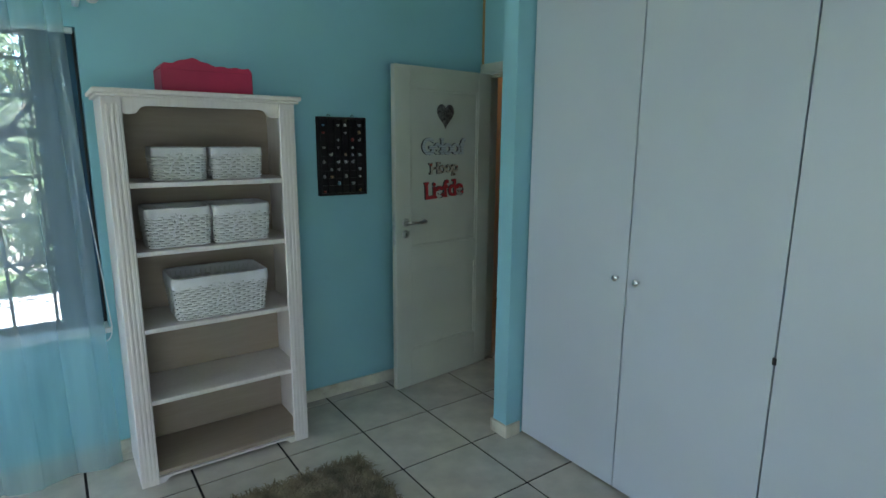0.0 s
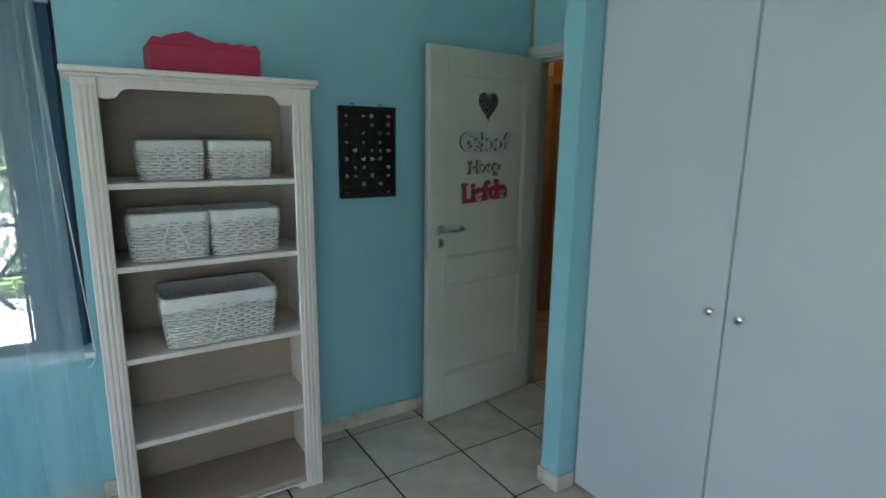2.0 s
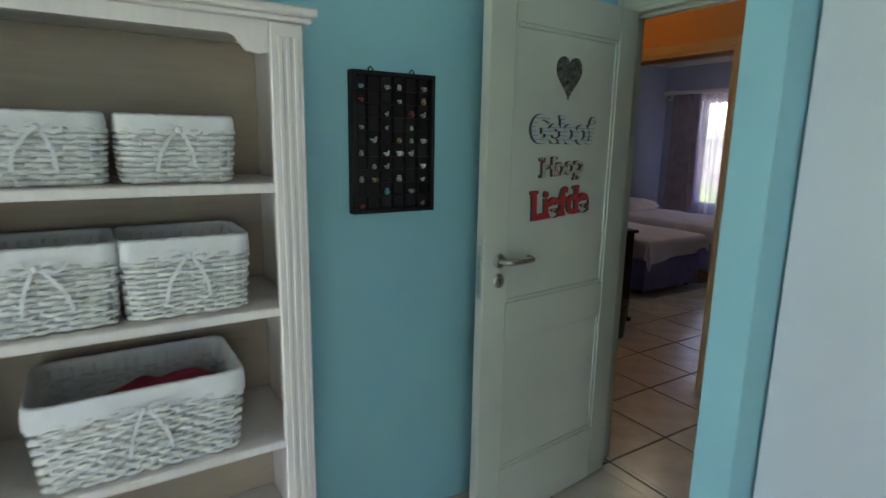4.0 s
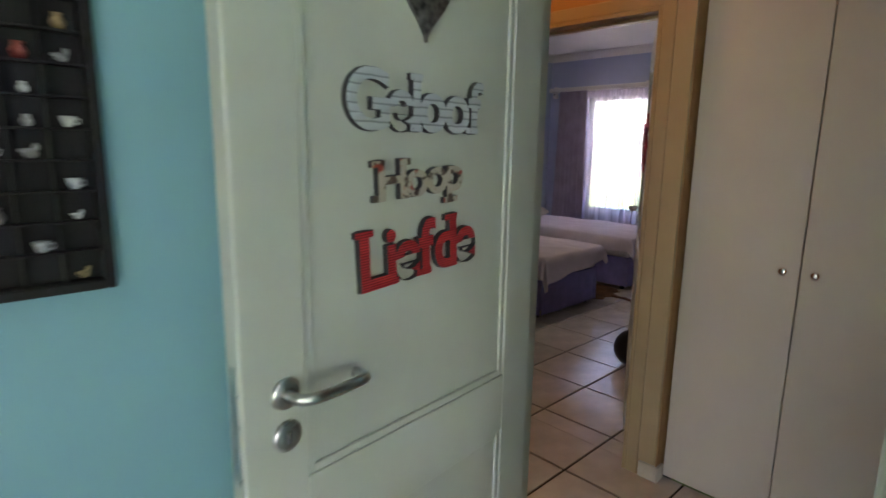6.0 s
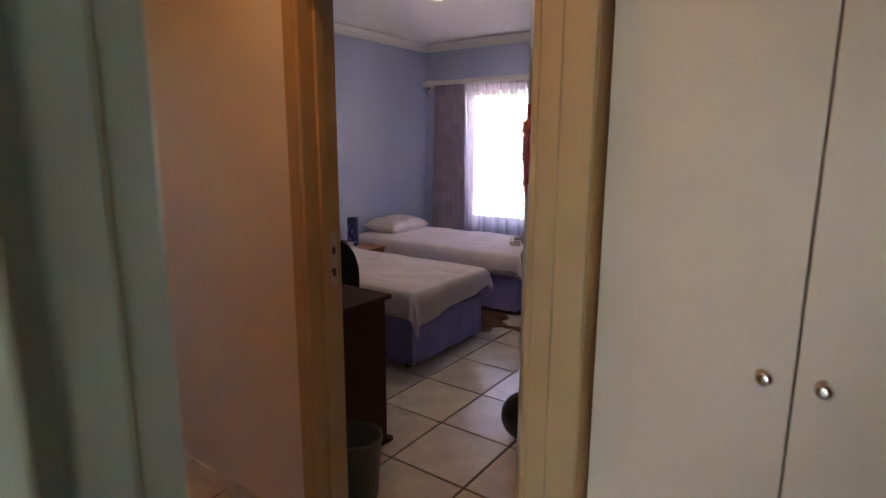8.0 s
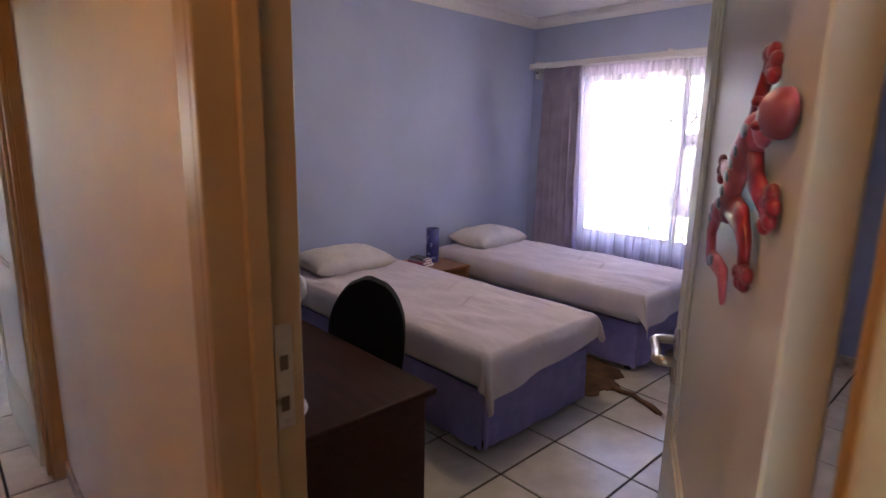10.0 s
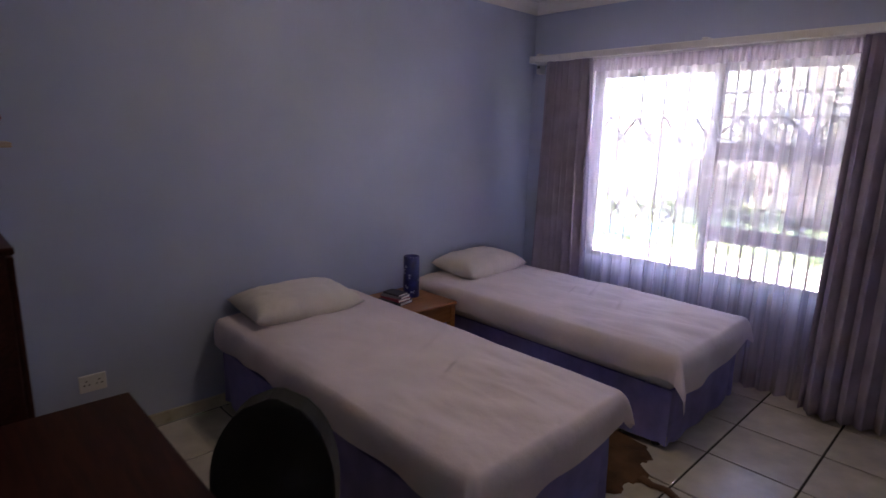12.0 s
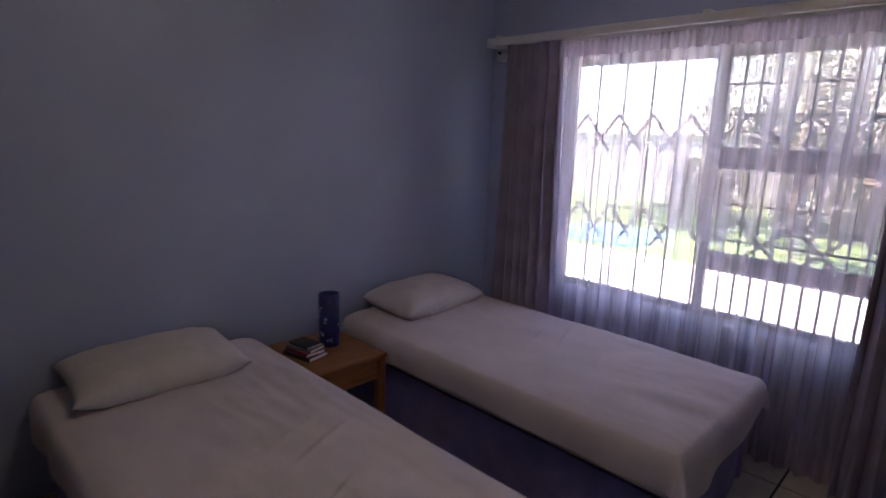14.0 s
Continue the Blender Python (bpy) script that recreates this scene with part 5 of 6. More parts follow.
# lamp on it: a dark blue pierced cylinder with pale stars and moons
lp = thing("table_lamp", (6.64, 6.74, 0.505), "dark blue cylinder lamp with a moon-and-star pattern", "lamp")
bm = bmesh.new()
lathe(bm, [(0.054, 0.0), (0.056, 0.004), (0.055, 0.285), (0.051, 0.285), (0.051, 0.012), (0.002, 0.012)], 0, 0, 36)
part("body", bm, LAMPBLUE, lp)
rnd = random.Random(12)
for k in range(34):
    a, z = rnd.uniform(0, math.tau), rnd.uniform(0.03, 0.26)
    s = rnd.uniform(0.006, 0.015)
    bm = bmesh.new()
    pts = []
    if k % 4 == 0:
        pts = [(1.5 * s * math.cos(q), 1.5 * s * math.sin(q)) for q in (0.6, 1.2, 1.9, 2.6, 3.3, 4.0, 4.7, 5.4)] + [(0.35 * s + 1.05 * s * math.cos(q), 1.05 * s * math.sin(q)) for q in (5.0, 4.2, 3.4, 2.6, 1.8, 1.1)]
    else:
        pts = [((s if q % 2 == 0 else 0.42 * s) * math.sin(q * math.pi / 5), (s if q % 2 == 0 else 0.42 * s) * math.cos(q * math.pi / 5)) for q in range(10)]
    ring = [[bm.verts.new(((0.0556 + o) * math.cos(a + x / 0.0556), (0.0556 + o) * math.sin(a + x / 0.0556), z + y)) for x, y in pts] for o in (0.0, 0.0016)]
    bm.faces.new(ring[1])
    for i in range(len(pts)):
        j = (i + 1) % len(pts)
        bm.faces.new((ring[0][i], ring[0][j], ring[1][j], ring[1][i]))
    part("moon" if k % 4 == 0 else "star", bm, LAMPSTAR, lp)

# books
bookcols = [surface("dark book cover", (0.03, 0.03, 0.05), 0.5), surface("maroon book cover", (0.26, 0.03, 0.06), 0.5), surface("grey book cover", (0.22, 0.21, 0.24), 0.5)]
PAPER = surface("paper edge", (0.76, 0.72, 0.66), 0.9, bump=0.3, fine=400)
z = 0.505
for k, (w, d, h, tr) in enumerate(((0.13, 0.19, 0.022, 12), (0.115, 0.175, 0.018, 5), (0.105, 0.165, 0.016, 16), (0.095, 0.14, 0.012, 9))):
    bo = thing("book", (6.468, 6.70, z), "closed " + ("dark", "maroon", "grey", "dark")[k] + " paperback in a small stack", "book", "books on the bedside table", tr)
    bm = rounded_box(-w / 2, w / 2, -d / 2, d / 2, h - 0.002, h, 0.0006, 1)
    rounded_box(-w / 2, w / 2, -d / 2, d / 2, 0, 0.002, 0.0006, 1, bm)
    rounded_box(-w / 2, -w / 2 + 0.002, -d / 2, d / 2, 0.002, h - 0.002, 0.0006, 1, bm)
    part("cover", bm, bookcols[k % 3], bo)
    part("pages", rounded_box(-w / 2 + 0.002, w / 2 - 0.003, -d / 2 + 0.003, d / 2 - 0.003, 0.002, h - 0.002, 0.0006, 1), PAPER, bo)
    z += h

# ---- hide on the floor between the beds ----
bm = bmesh.new()
rnd = random.Random(3)
outline = [(6.32, 5.10), (6.42, 4.97), (6.52, 5.00), (6.57, 4.94), (6.66, 4.95), (6.72, 5.02), (6.80, 5.00), (6.90, 5.08), (6.95, 5.40), (6.90, 5.75), (6.82, 6.10), (6.62, 6.20), (6.45, 6.05), (6.36, 5.60)]
cx, cy = 6.64, 5.5
inner, outer, low = [], [], []
fine_o = []
for i, p in enumerate(outline):
    q = outline[(i + 1) % len(outline)]
    for k in range(5):
        f = k / 5
        fine_o.append((p[0] + (q[0] - p[0]) * f + rnd.uniform(-0.008, 0.008), p[1] + (q[1] - p[1]) * f + rnd.uniform(-0.008, 0.008)))
for x, y in fine_o:
    low.append(bm.verts.new((x, y, 0.001)))
    outer.append(bm.verts.new((x * 0.985 + cx * 0.015, y * 0.985 + cy * 0.015, 0.006)))
    inner.append(bm.verts.new((x * 0.6 + cx * 0.4, y * 0.6 + cy * 0.4, 0.010 + 0.003 * rnd.random())))
mid = bm.verts.new((cx, cy, 0.012))
n = len(fine_o)
for i in range(n):
    j = (i + 1) % n
    bm.faces.new((low[i], low[j], outer[j], outer[i]))
    bm.faces.new((outer[i], outer[j], inner[j], inner[i]))
    bm.faces.new((inner[i], inner[j], mid))
hd = thing("hide_rug", (0, 0, 0), "brown animal hide with a tail on the tiled floor", "rug")
part("skin", bm, HIDE, hd)
bm = bmesh.new()
pts = [(6.60, 4.96, 0.008), (6.585, 4.90, 0.010), (6.60, 4.83, 0.011), (6.565, 4.76, 0.012), (6.545, 4.69, 0.013), (6.50, 4.62, 0.014), (6.47, 4.56, 0.010)]
tube(bm, pts, [0.030, 0.022, 0.024, 0.020, 0.026, 0.024, 0.004], 8)
for v in bm.verts:
    v.co.z = max(0.001, v.co.z * 0.5 + 0.004)
part("tail", bm, HIDE, hd)
verts, faces = [], []
for i in range(900):
    f = rnd.random()
    k = min(int(f * 6), 5)
    p = Vector(pts[k]).lerp(Vector(pts[k + 1]), f * 6 - k)
    a = rnd.uniform(0, math.tau)
    L = rnd.uniform(0.02, 0.045)
    d = Vector((math.cos(a), math.sin(a), 0)) * L * (0.5 if f < 0.5 else 0.8) + Vector((-0.012, -0.025, 0))
    w = Vector((-d.y, d.x, 0)).normalized() * 0.002
    q = len(verts)
    b0 = p + Vector((0, 0, 0.004))
    verts += [tuple(b0 - w), tuple(b0 + w), tuple(Vector((p.x + d.x, p.y + d.y, 0.003 + rnd.random() * 0.006)))]
    faces.append((q, q + 1, q + 2))
me = bpy.data.meshes.new("tail_hair")
me.from_pydata(verts, [], faces)
me.materials.append(HIDEPALE)
th = new("tail_hair", me)
th.parent = hd
tagged(th, "pale hair fringe", kind="stuff")

# ---- desk ----
dk = thing("desk", (BW + 0.012, 4.49, 0), "dark mahogany writing desk against the lilac wall", "desk")
DW, DL, DH = 0.60, 1.27, 0.80
bm = rounded_box(0.0, DW, 0.0, DL, DH - 0.025, DH, 0.006, 2)
part("top", bm, DARKWOOD, dk)
for y in (0.02, DL - 0.045):
    part("side_panel", rounded_box(0.01, DW - 0.03, y, y + 0.025, 0.0, DH - 0.025, 0.003, 1), DARKWOOD, dk)
part("modesty_panel", rounded_box(0.015, 0.035, 0.045, DL - 0.045, 0.30, DH - 0.026, 0.002, 1), DARKWOOD, dk)
part("drawer_rail", rounded_box(DW - 0.055, DW - 0.035, 0.045, DL - 0.045, DH - 0.11, DH - 0.026, 0.002, 1), DARKWOOD, dk)
part("foot_block", rounded_box(DW - 0.035, DW + 0.01, 0.012, 0.052, 0.0, 0.03, 0.006, 2), DARKWOOD, dk)

# desk lamp
dl = thing("desk_lamp", (4.196, 4.662, 0.80), "white plastic desk lamp with a bent neck", "desk lamp")
bm = bmesh.new()
lathe(bm, [(0.075, 0.0), (0.078, 0.006), (0.074, 0.018), (0.05, 0.026), (0.014, 0.03)], 0, 0, 32)
part("base", bm, WHITEPLASTIC, dl)
bm = bmesh.new()
tube(bm, [(0, 0, 0.026), (-0.012, 0.0, 0.08), (-0.018, 0.01, 0.14), (-0.008, 0.02, 0.20), (0.004, 0.012, 0.26), (0.005, 0.0, 0.315)], [0.014, 0.012, 0.011, 0.011, 0.012, 0.015], 12)
part("neck", bm, WHITEPLASTIC, dl)
tm = Euler((0, 0, radians(-38))).to_matrix()
bm = bmesh.new()
ball(bm, (-0.026, 0.024, 0.350), 0.050, 0.039, 0.036, 24, 14, tm)
ball(bm, (0.036, -0.025, 0.351), 0.042, 0.042, 0.043, 24, 14, tm)
head = part("head", bm, WHITEPLASTIC, dl)
fx = tm @ Vector((0, -1, 0))
for k in range(5):
    bm = bmesh.new()
    c = Vector((0.0, -0.0, 0.365)) + (tm @ Vector((-0.026 + 0.013 * k, -0.040, 0.004)))
    rounded_box(-0.0014, 0.0014, -0.010, 0.004, -0.010, 0.010, 0.0006, 1, bm)
    bmesh.ops.transform(bm, matrix=Matrix.Translation(c) @ (tm @ Euler((radians(-22), radians(22), 0)).to_matrix()).to_4x4(), verts=bm.verts[:])
    part("vent_slot", bm, BLACKPLASTIC, head)

# dark red vase with a banded neck, and a small lilac box
vs = thing("vase", (4.185, 5.62, 0.80), "dark red lacquered bottle vase with a banded neck", "vase")
bm = bmesh.new()
lathe(bm, [(0.066, 0.0), (0.070, 0.015), (0.066, 0.04), (0.054, 0.085), (0.040, 0.13), (0.028, 0.16), (0.018, 0.178)], 0, 0, 24)
part("body", bm, surface("dark red lacquer", (0.06, 0.012, 0.01), 0.3), vs)
bm = bmesh.new()
for k in range(7):
    lathe(bm, [(0.010, 0.176 + 0.0185 * k), (0.0145, 0.181 + 0.0185 * k), (0.0145, 0.189 + 0.0185 * k), (0.010, 0.194 + 0.0185 * k)], 0, 0, 16)
part("neck", bm, STEEL, vs, "metal banded neck")
bx = thing("small_box", (4.12, 4.86, 0.80), "small pale lilac box on the desk", "box")
part("body", rounded_box(-0.05, 0.05, -0.06, 0.06, 0.0, 0.05, 0.003, 1), surface("pale lilac card", (0.42, 0.36, 0.48), 0.6), bx)
part("lid", rounded_box(-0.053, 0.053, -0.063, 0.063, 0.051, 0.072, 0.003, 1), surface("lilac card lid", (0.36, 0.31, 0.44), 0.6), bx)

# ---- office chair ----
ch = thing("office_chair", (4.775, 5.06, 0), "black upholstered office chair with an arched back", "office chair", turn=47.0)
bm = bmesh.new()
n, rows = 20, 16
grid = []
for j in range(rows + 1):
    v = j / rows
    z = 0.61 + 0.39 * v
    half = 0.150 * (1 - max(0.0, (v - 0.40) / 0.60) ** 2.3) ** 0.5 if v > 0.40 else 0.150 * (0.9 + 0.1 * math.sin(v / 0.40 * math.pi / 2))
    half = max(half, 0.012)
    grid.append([((-1 + 2 * i / n) * half, z) for i in range(n + 1)])
for off in (0.0, 0.05):
    vs_ = [[bm.verts.new((off + (0.03 * (y / 0.165) ** 2) * -1 + 0.012 * math.sin(3.14 * (z - 0.66) / 0.4) * (1 if off else -1), y, z)) for y, z in row] for row in grid]
    for A, B in zip(vs_, vs_[1:]):
        for i in range(n):
            f = bm.faces.new((A[i], A[i + 1], B[i + 1], B[i]))
            f.smooth = True
    if off == 0.0:
        keep = vs_
def rim(g):
    return g[0] + [r[-1] for r in g[1:]] + g[-1][-2::-1] + [r[0] for r in g[-2:0:-1]]
ra, rb_ = rim(keep), rim(vs_)
for i in range(len(ra)):
    j = (i + 1) % len(ra)
    bm.faces.new((ra[i], ra[j], rb_[j], rb_[i]))
part("backrest", bm, BLACKCLOTH, ch)
part("seat", rounded_box(-0.46, -0.03, -0.22, 0.22, 0.42, 0.49, 0.03, 3), BLACKCLOTH, ch)
bm = bmesh.new()
tube(bm, [(-0.10, 0, 0.415), (0.05, 0, 0.43), (0.085, 0, 0.50), (0.075, 0, 0.72)], 0.018, 8)
part("back_bar", bm, BLACKPLASTIC, ch)
bm = bmesh.new()
tube(bm, [(-0.245, 0, 0.09), (-0.245, 0, 0.425)], 0.026, 12)
part("column", bm, BLACKPLASTIC, ch)
for k in range(5):
    a = math.tau * k / 5 + 0.3
    ex, ey = -0.245 + 0.24 * math.cos(a), 0.24 * math.sin(a)
    bm = bmesh.new()
    tube(bm, [(-0.245, 0, 0.10), (ex, ey, 0.065)], [0.024, 0.016], 8)
    lg = part("leg", bm, BLACKPLASTIC, ch)
    bm = bmesh.new()
    lathe(bm, [(0.008, -0.02), (0.024, -0.018), (0.026, 0.0), (0.024, 0.018), (0.008, 0.02)], 0, 0, 16)
    bmesh.ops.transform(bm, matrix=pose(ex, ey, 0.0265, 90, 0, math.degrees(a)), verts=bm.verts[:])
    part("castor", bm, BLACKPLASTIC, lg)

# ---- cabinet, box on it, wall shelf ----
cabi = thing("cabinet", (BW + 0.016, 5.785, 0), "dark mahogany cabinet against the lilac wall", "cabinet")
CWD, CLN, CHT = 0.36, 0.80, 1.29
part("body", rounded_box(0.0, CWD - 0.02, 0.0, CLN, 0.0, CHT - 0.02, 0.003, 1), DARKWOOD, cabi)
part("top", rounded_box(-0.001, CWD, -0.008, CLN + 0.008, CHT - 0.02, CHT, 0.004, 1), DARKWOOD, cabi)
for y in (0.01, CLN / 2 + 0.003):
    d = part("door", rounded_box(CWD - 0.019, CWD - 0.002, y, y + CLN / 2 - 0.013, 0.04, CHT - 0.03, 0.003, 1), DARKWOOD, cabi)
    bm = bmesh.new()
    ball(bm, (CWD + 0.008, CLN / 2 + (-0.04 if y < 0.2 else 0.04), 0.75), 0.012, 0.012, 0.012, 12, 8)
    part("knob", bm, BRASS, d)
BLUECARD = surface("pale blue printed card", (0.22, 0.34, 0.48), 0.5, var=0.3, scale=20)
NAVY = surface("dark blue card", (0.02, 0.03, 0.09), 0.5)
gb = thing("carton", (4.04, 5.80, CHT), "pale blue and navy carton on the cabinet", "carton")
part("body", rounded_box(0.01, 0.25, 0.02, 0.30, 0.0, 0.15, 0.003, 1), BLUECARD, gb)
part("lid", rounded_box(0.007, 0.253, 0.017, 0.303, 0.116, 0.158, 0.003, 1), NAVY, gb)
bm = rounded_box(0.012, 0.248, 0.0175, 0.0195, 0.045, 0.058, 0.0005, 1)
part("stripe", bm, NAVY, gb)
ws = thing("wall_shelf", (BW + 0.03, BN - 0.20, 1.52), "short pale wooden shelf on the lilac wall", "shelf")
part("board", rounded_box(0.0, 0.48, 0.0, 0.198, 0.0, 0.022, 0.003, 1), wood("pale pine", (0.50, 0.38, 0.30), (0.40, 0.29, 0.22), 0.5, axis=0), ws)
for x in (0.08,):
    part("bracket", rounded_box(x, x + 0.02, 0.02, 0.198, -0.06, -0.001, 0.003, 1), WHITEPLASTIC, ws)
wb = thing("wire_ornament", (4.36, 6.89, 1.542), "black wire ornament with red beads on the shelf", "ornament")
bm = bmesh.new()
tube(bm, [(0.05 * math.cos(a), 0.03 * math.sin(a), 0.0025) for a in [k * math.tau / 16 for k in range(16)]], 0.0025, 6, closed=True)
tube(bm, [(-0.05, 0, 0.0025), (-0.04, 0, 0.05), (0.0, 0, 0.075), (0.09, 0, 0.055), (0.14, 0, 0.095)], 0.0025, 6)
tube(bm, [(0.05, 0, 0.0025), (0.06, 0, 0.04), (0.14, 0, 0.03)], 0.0025, 6)
part("wire", bm, BLACKPLASTIC, wb)
for x, z in ((-0.04, 0.055), (0.0, 0.08), (-0.06, 0.10), (0.14, 0.098)):
    bm = bmesh.new()
    ball(bm, (x, 0, z), 0.017, 0.017, 0.017, 12, 8)
    part("bead", bm, TINYRED, wb)

# ---- waste bin and black round object ----
wbin = thing("waste_bin", (4.20, 4.33, 0), "slate-grey plastic waste bin beside the desk", "waste bin")
bm = bmesh.new()
lathe(bm, [(0.085, 0.0), (0.088, 0.004), (0.108, 0.27), (0.113, 0.275), (0.113, 0.29), (0.105, 0.29), (0.084, 0.01), (0.004, 0.008)], 0, 0, 32)
part("tub", bm, GREYPLASTIC, wbin)
# Unidentified round black thing, modelled as a plain sphere
bm = bmesh.new()
ball(bm, (0, 0, 0), 0.125, 0.125, 0.125, 32, 20)
bb = new("ball", mesh_of("ball", bm, BLACKPLASTIC))
bb.matrix_basis = pose(5.07, 3.96, 0.125)
tagged(bb, "black round object on the tiled floor", "ball")

# ---- small wall fittings ----
pr = thing("alarm_sensor", (8.175, 6.90, 2.13), "small white alarm sensor high on the wall", "sensor")
part("case", rounded_box(-0.02, 0.045, -0.025, 0.025, 0.0, 0.09, 0.008, 2), WHITEPLASTIC, pr)
part("lens", rounded_box(-0.024, -0.019, -0.014, 0.014, 0.045, 0.065, 0.002, 1), GREYPLASTIC, pr)
so = thing("wall_socket", (4.75, BN, 0.345), "white double wall socket above the skirting", "wall socket")
part("plate", rounded_box(-0.06, 0.06, -0.012, 0.0, -0.045, 0.045, 0.004, 2), WHITEPLASTIC, so)
for x in (-0.028, 0.028):
    bm = bmesh.new()
    for dx, dz in ((0, 0.014), (-0.011, -0.006), (0.011, -0.006)):
        rounded_box(x + dx - 0.0035, x + dx + 0.0035, -0.0128, -0.0118, dz - 0.0035, dz + 0.0035, 0.0003, 1, bm)
    part("pin_holes", bm, BLACKPLASTIC, so)
for x in (-0.028, 0.028):
    part("switch", rounded_box(x - 0.008, x + 0.008, -0.016, -0.0125, 0.024, 0.038, 0.001, 1), WHITEPLASTIC, so)
lt = thing("ceiling_light", (6.05, 5.25, H), "opal glass ceiling bowl with a gold-coloured rim", "ceiling light")
bm = bmesh.new()
lathe(bm, [(0.165, 0.0), (0.17, -0.015), (0.165, -0.035), (0.16, -0.035)], 0, 0, 40)
part("rim", bm, BRASS, lt)
bm = bmesh.new()
lathe(bm, [(0.158, -0.036), (0.152, -0.075), (0.125, -0.115), (0.06, -0.138), (0.01, -0.142)], 0, 0, 40)
part("bowl", bm, OPAL, lt)

# ---- lizard ornament on the half-open door ----
gk = thing("lizard_ornament", (4.045, 3.44, 0.0), "flat pink and red lizard ornament hung on the door", "ornament", turn=28.0)
yy = 0.0205


def flattened(bm, depth):
    """Presses a rounded shape against the door's face."""
    for v in bm.verts:
        v.co.y = yy + 0.004 + max(-0.003, v.co.y) * depth


def limb(pts, rs, name, material, digits=0, lift=0.0):
    """A rounded limb lying on the door; pts are (along the door, height), rs its half widths."""
    bm = bmesh.new()
    tube(bm, [(x, 0.004 + lift, z) for x, z in pts], rs, 14)
    for c, r in ((pts[0], rs[0]), (pts[-1], rs[-1])):
        ball(bm, (c[0], 0.004 + lift, c[1]), r, r, r, 14, 8)
    flattened(bm, 0.55)
    ob = part(name, bm, material, gk)
    x, z = pts[-1]
    way = math.atan2(pts[-1][1] - pts[-2][1], pts[-1][0] - pts[-2][0])
    for k in range(digits):
        q = way + (-1.15, -0.4, 0.4, 1.15)[k]
        bm = bmesh.new()
        tx, tz = x + 0.026 * math.cos(q), z + 0.017 * math.sin(q)
        tube(bm, [(x, 0.004, z), (tx, 0.004, tz)], [0.008, 0.006], 8)
        ball(bm, (tx, 0.004, tz), 0.012, 0.009, 0.009, 12, 8)
        flattened(bm, 0.7)
        part("toe", bm, GECKORED, ob)
    return ob


limb([(0.120, 1.568), (0.165, 1.562), (0.205, 1.540), (0.240, 1.508), (0.265, 1.478)], [0.019, 0.024, 0.025, 0.023, 0.021], "body", GECKOPINK, lift=0.003)
bm = bmesh.new()
ball(bm, (0.068, 0.004, 1.579), 0.040, 0.030, 0.022, 24, 14)
flattened(bm, 0.6)
head = part("head", bm, GECKOPINK, gk)
for x, z in ((0.086, 1.590), (0.078, 1.569)):
    bm = bmesh.new()
    ball(bm, (x, yy + 0.022, z), 0.009, 0.006, 0.005, 10, 6)
    part("eye", bm, GECKORED, head)
limb([(0.178, 1.566), (0.172, 1.592), (0.140, 1.622)], [0.015, 0.012, 0.011], "arm", GECKORED, 4)
limb([(0.150, 1.545), (0.128, 1.516), (0.078, 1.500)], [0.016, 0.015, 0.012], "arm", GECKORED, 4)
limb([(0.240, 1.512), (0.300, 1.515), (0.340, 1.521)], [0.015, 0.013, 0.011], "leg", GECKOPINK, 3)
limb([(0.250, 1.482), (0.172, 1.472), (0.146, 1.452), (0.142, 1.430)], [0.019, 0.018, 0.013, 0.011], "leg", GECKORED, 4)
limb([(0.275, 1.474), (0.345, 1.466), (0.382, 1.432), (0.365, 1.395), (0.300, 1.398), (0.255, 1.396), (0.240, 1.368)], [0.018, 0.017, 0.015, 0.014, 0.013, 0.012, 0.007], "tail", GECKOPINK)
for x, z, w in ((0.150, 1.566, 0.014), (0.185, 1.546, 0.010), (0.205, 1.532, 0.011), (0.224, 1.517, 0.011), (0.244, 1.499, 0.011), (0.262, 1.482, 0.010), (0.350, 1.466, 0.010), (0.362, 1.452, 0.010), (0.330, 1.397, 0.011), (0.310, 1.402, 0.011)):
    bm = bmesh.new()
    ball(bm, (x, yy + 0.020 - 0.006 * (x > 0.3), z), w, 0.0028, 0.0075, 10, 6)
    part("spot", bm, GECKOBLUE, gk)


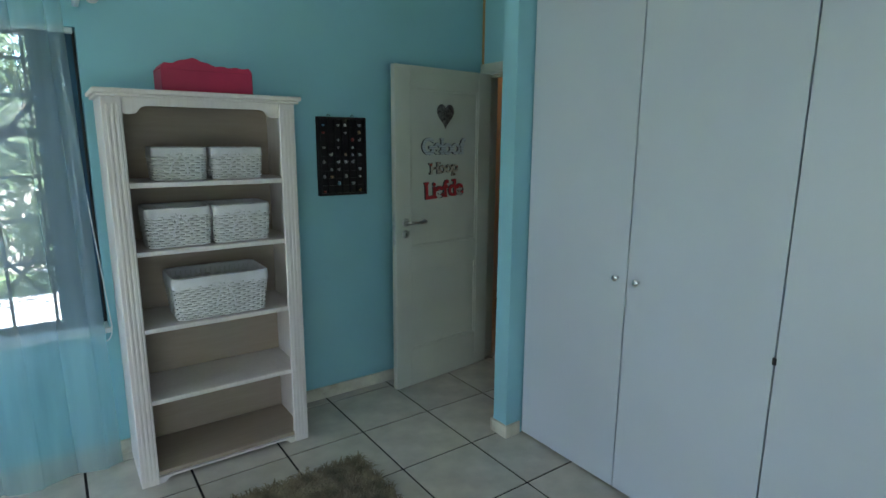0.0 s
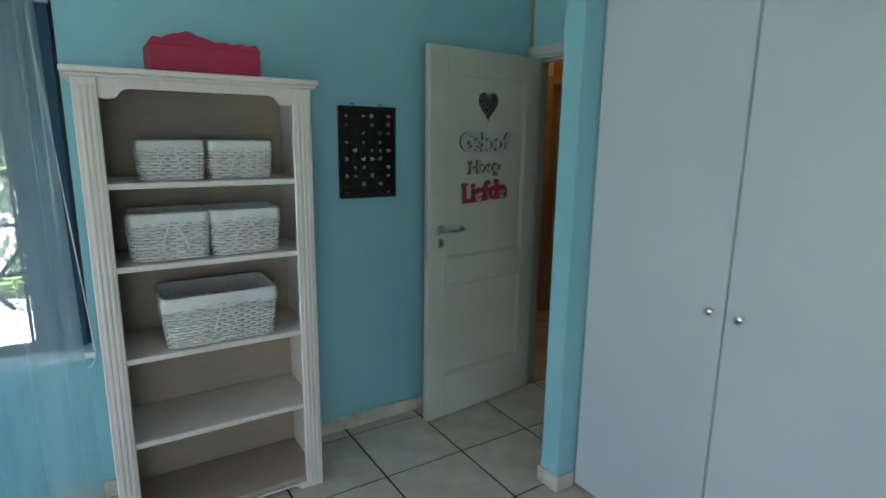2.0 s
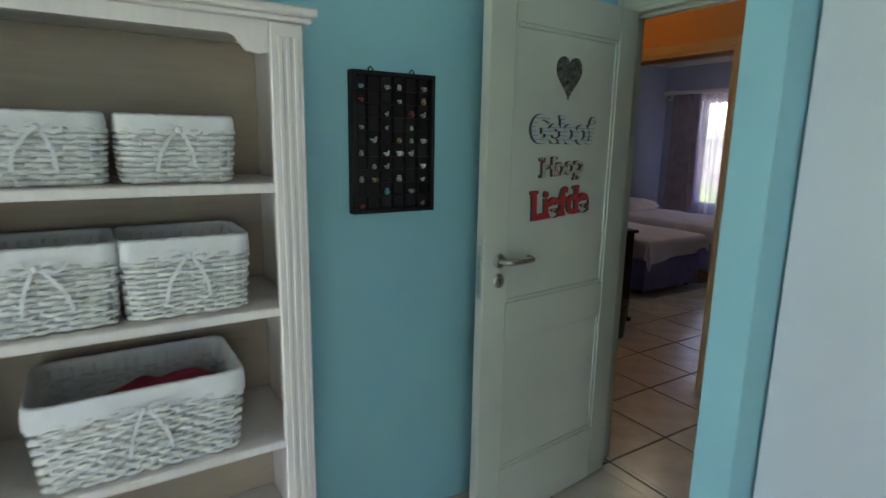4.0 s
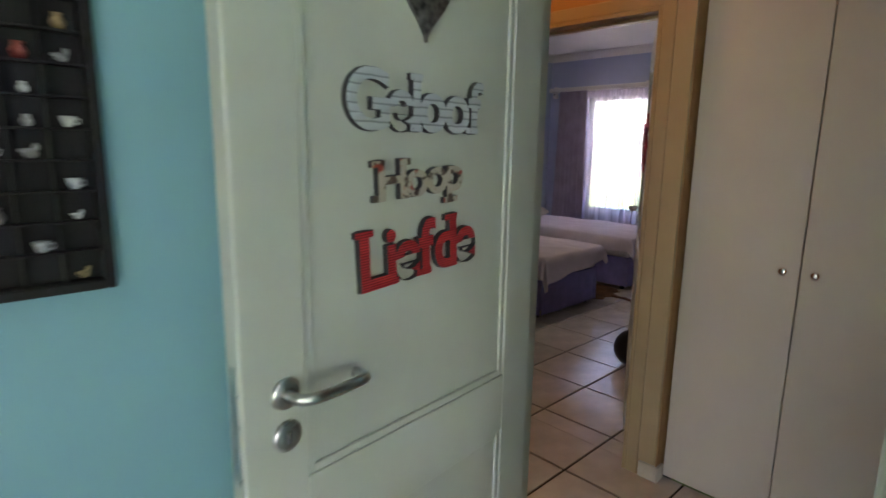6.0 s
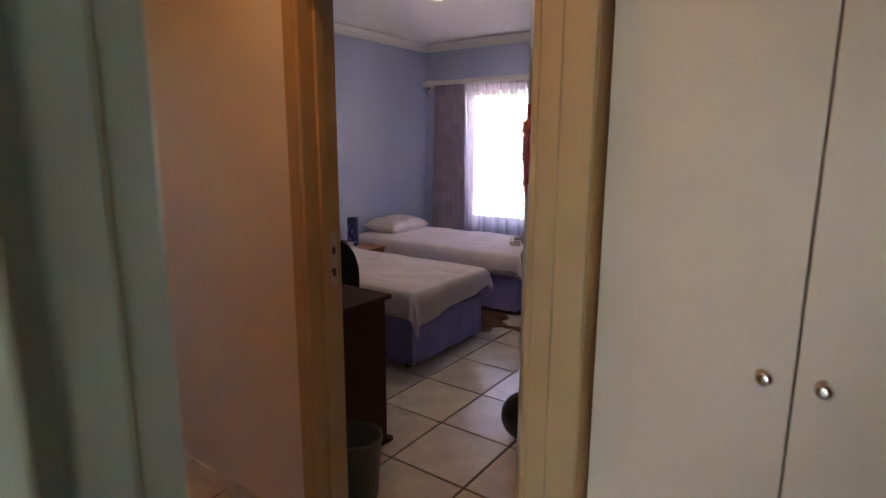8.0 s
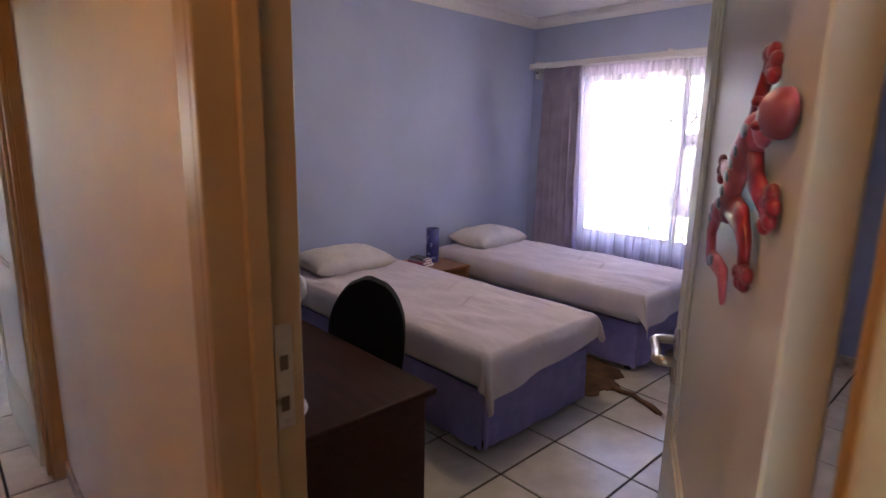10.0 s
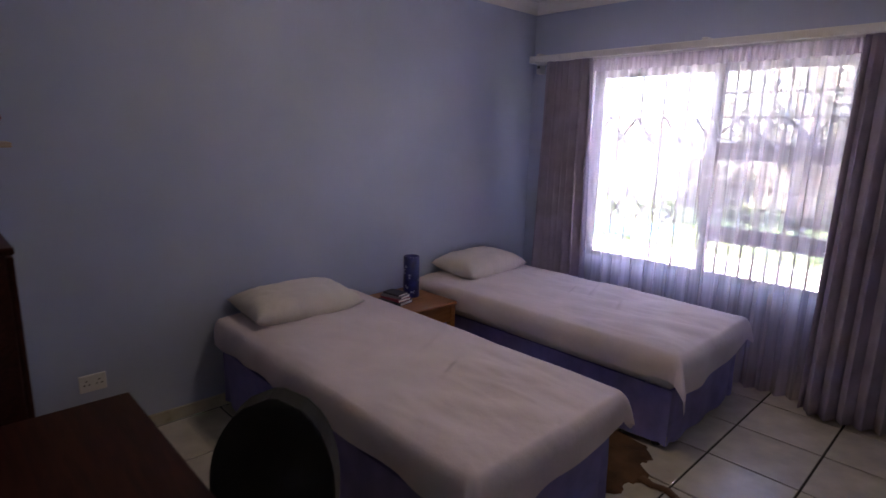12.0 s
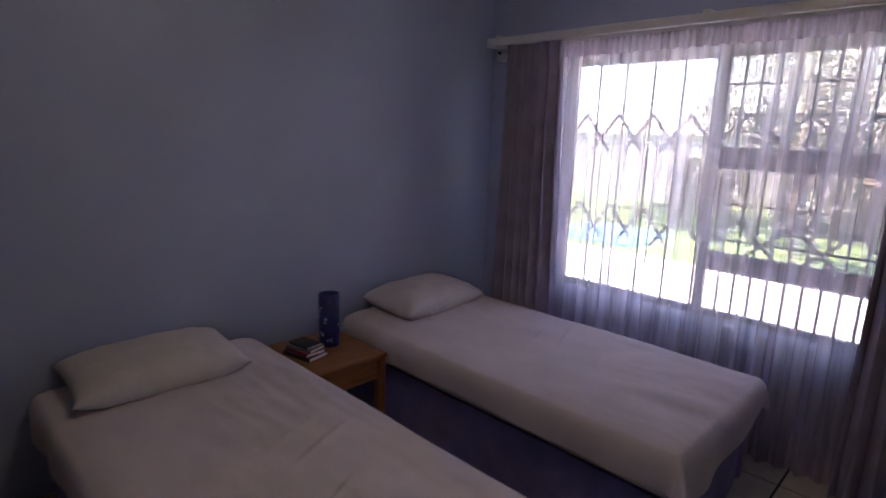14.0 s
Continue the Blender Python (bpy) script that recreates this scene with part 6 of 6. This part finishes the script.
# ---- tiled floor ----
S, X0, Y0, GAP = 0.43, 1.505, 2.69, 0.0115
regions = [("floor", R1W, R1E, R1S, R1N, "cream glazed tiles with dark grout in the turquoise bedroom"),
           ("floor_doorway_1", R1E, CW, D1[0], D1[1], "cream glazed tiles in the doorway"),
           ("floor_passage", CW, 3.95, 0.62, 6.27, "cream glazed tiles with dark grout in the passage"),
           ("floor_lilac_bedroom", 3.95, BE, BS, BN, "cream glazed tiles with dark grout in the lilac bedroom"),
           ("floor_far_room", 2.14, CE, 6.27, FARN, "cream glazed tiles in the far room")]
tile_meshes = {}


def tile_mesh(w, d):
    key = (round(w, 3), round(d, 3))
    if key not in tile_meshes:
        b, h, z0 = 0.0022, 0.0, -0.012
        bm = bmesh.new()
        lo = [bm.verts.new(p) for p in ((0, 0, z0), (w, 0, z0), (w, d, z0), (0, d, z0))]
        md = [bm.verts.new(p) for p in ((0, 0, h - 0.0014), (w, 0, h - 0.0014), (w, d, h - 0.0014), (0, d, h - 0.0014))]
        up = [bm.verts.new(p) for p in ((b, b, h), (w - b, b, h), (w - b, d - b, h), (b, d - b, h))]
        for A, B in ((lo, md), (md, up)):
            for k in range(4):
                bm.faces.new((A[k], A[(k + 1) % 4], B[(k + 1) % 4], B[k]))
        bm.faces.new(up)
        tile_meshes[key] = mesh_of("tile", bm, TILE)
    return tile_meshes[key]


for name, x0, x1, y0, y1, label in regions:
    fl = slab(name, x0, x1, y0, y1, -0.12, -0.006, GROUT, label, "floor")
    for i in range(math.floor((x0 - X0) / S), math.ceil((x1 - X0) / S)):
        for j in range(math.floor((y0 - Y0) / S), math.ceil((y1 - Y0) / S)):
            a0, a1 = max(x0, X0 + i * S + GAP / 2), min(x1, X0 + (i + 1) * S - GAP / 2)
            b0, b1 = max(y0, Y0 + j * S + GAP / 2), min(y1, Y0 + (j + 1) * S - GAP / 2)
            if a1 - a0 < 0.01 or b1 - b0 < 0.01:
                continue
            t = new("tile", tile_mesh(a1 - a0, b1 - b0))
            t.parent = fl
            t.location = (a0, b0, 0)
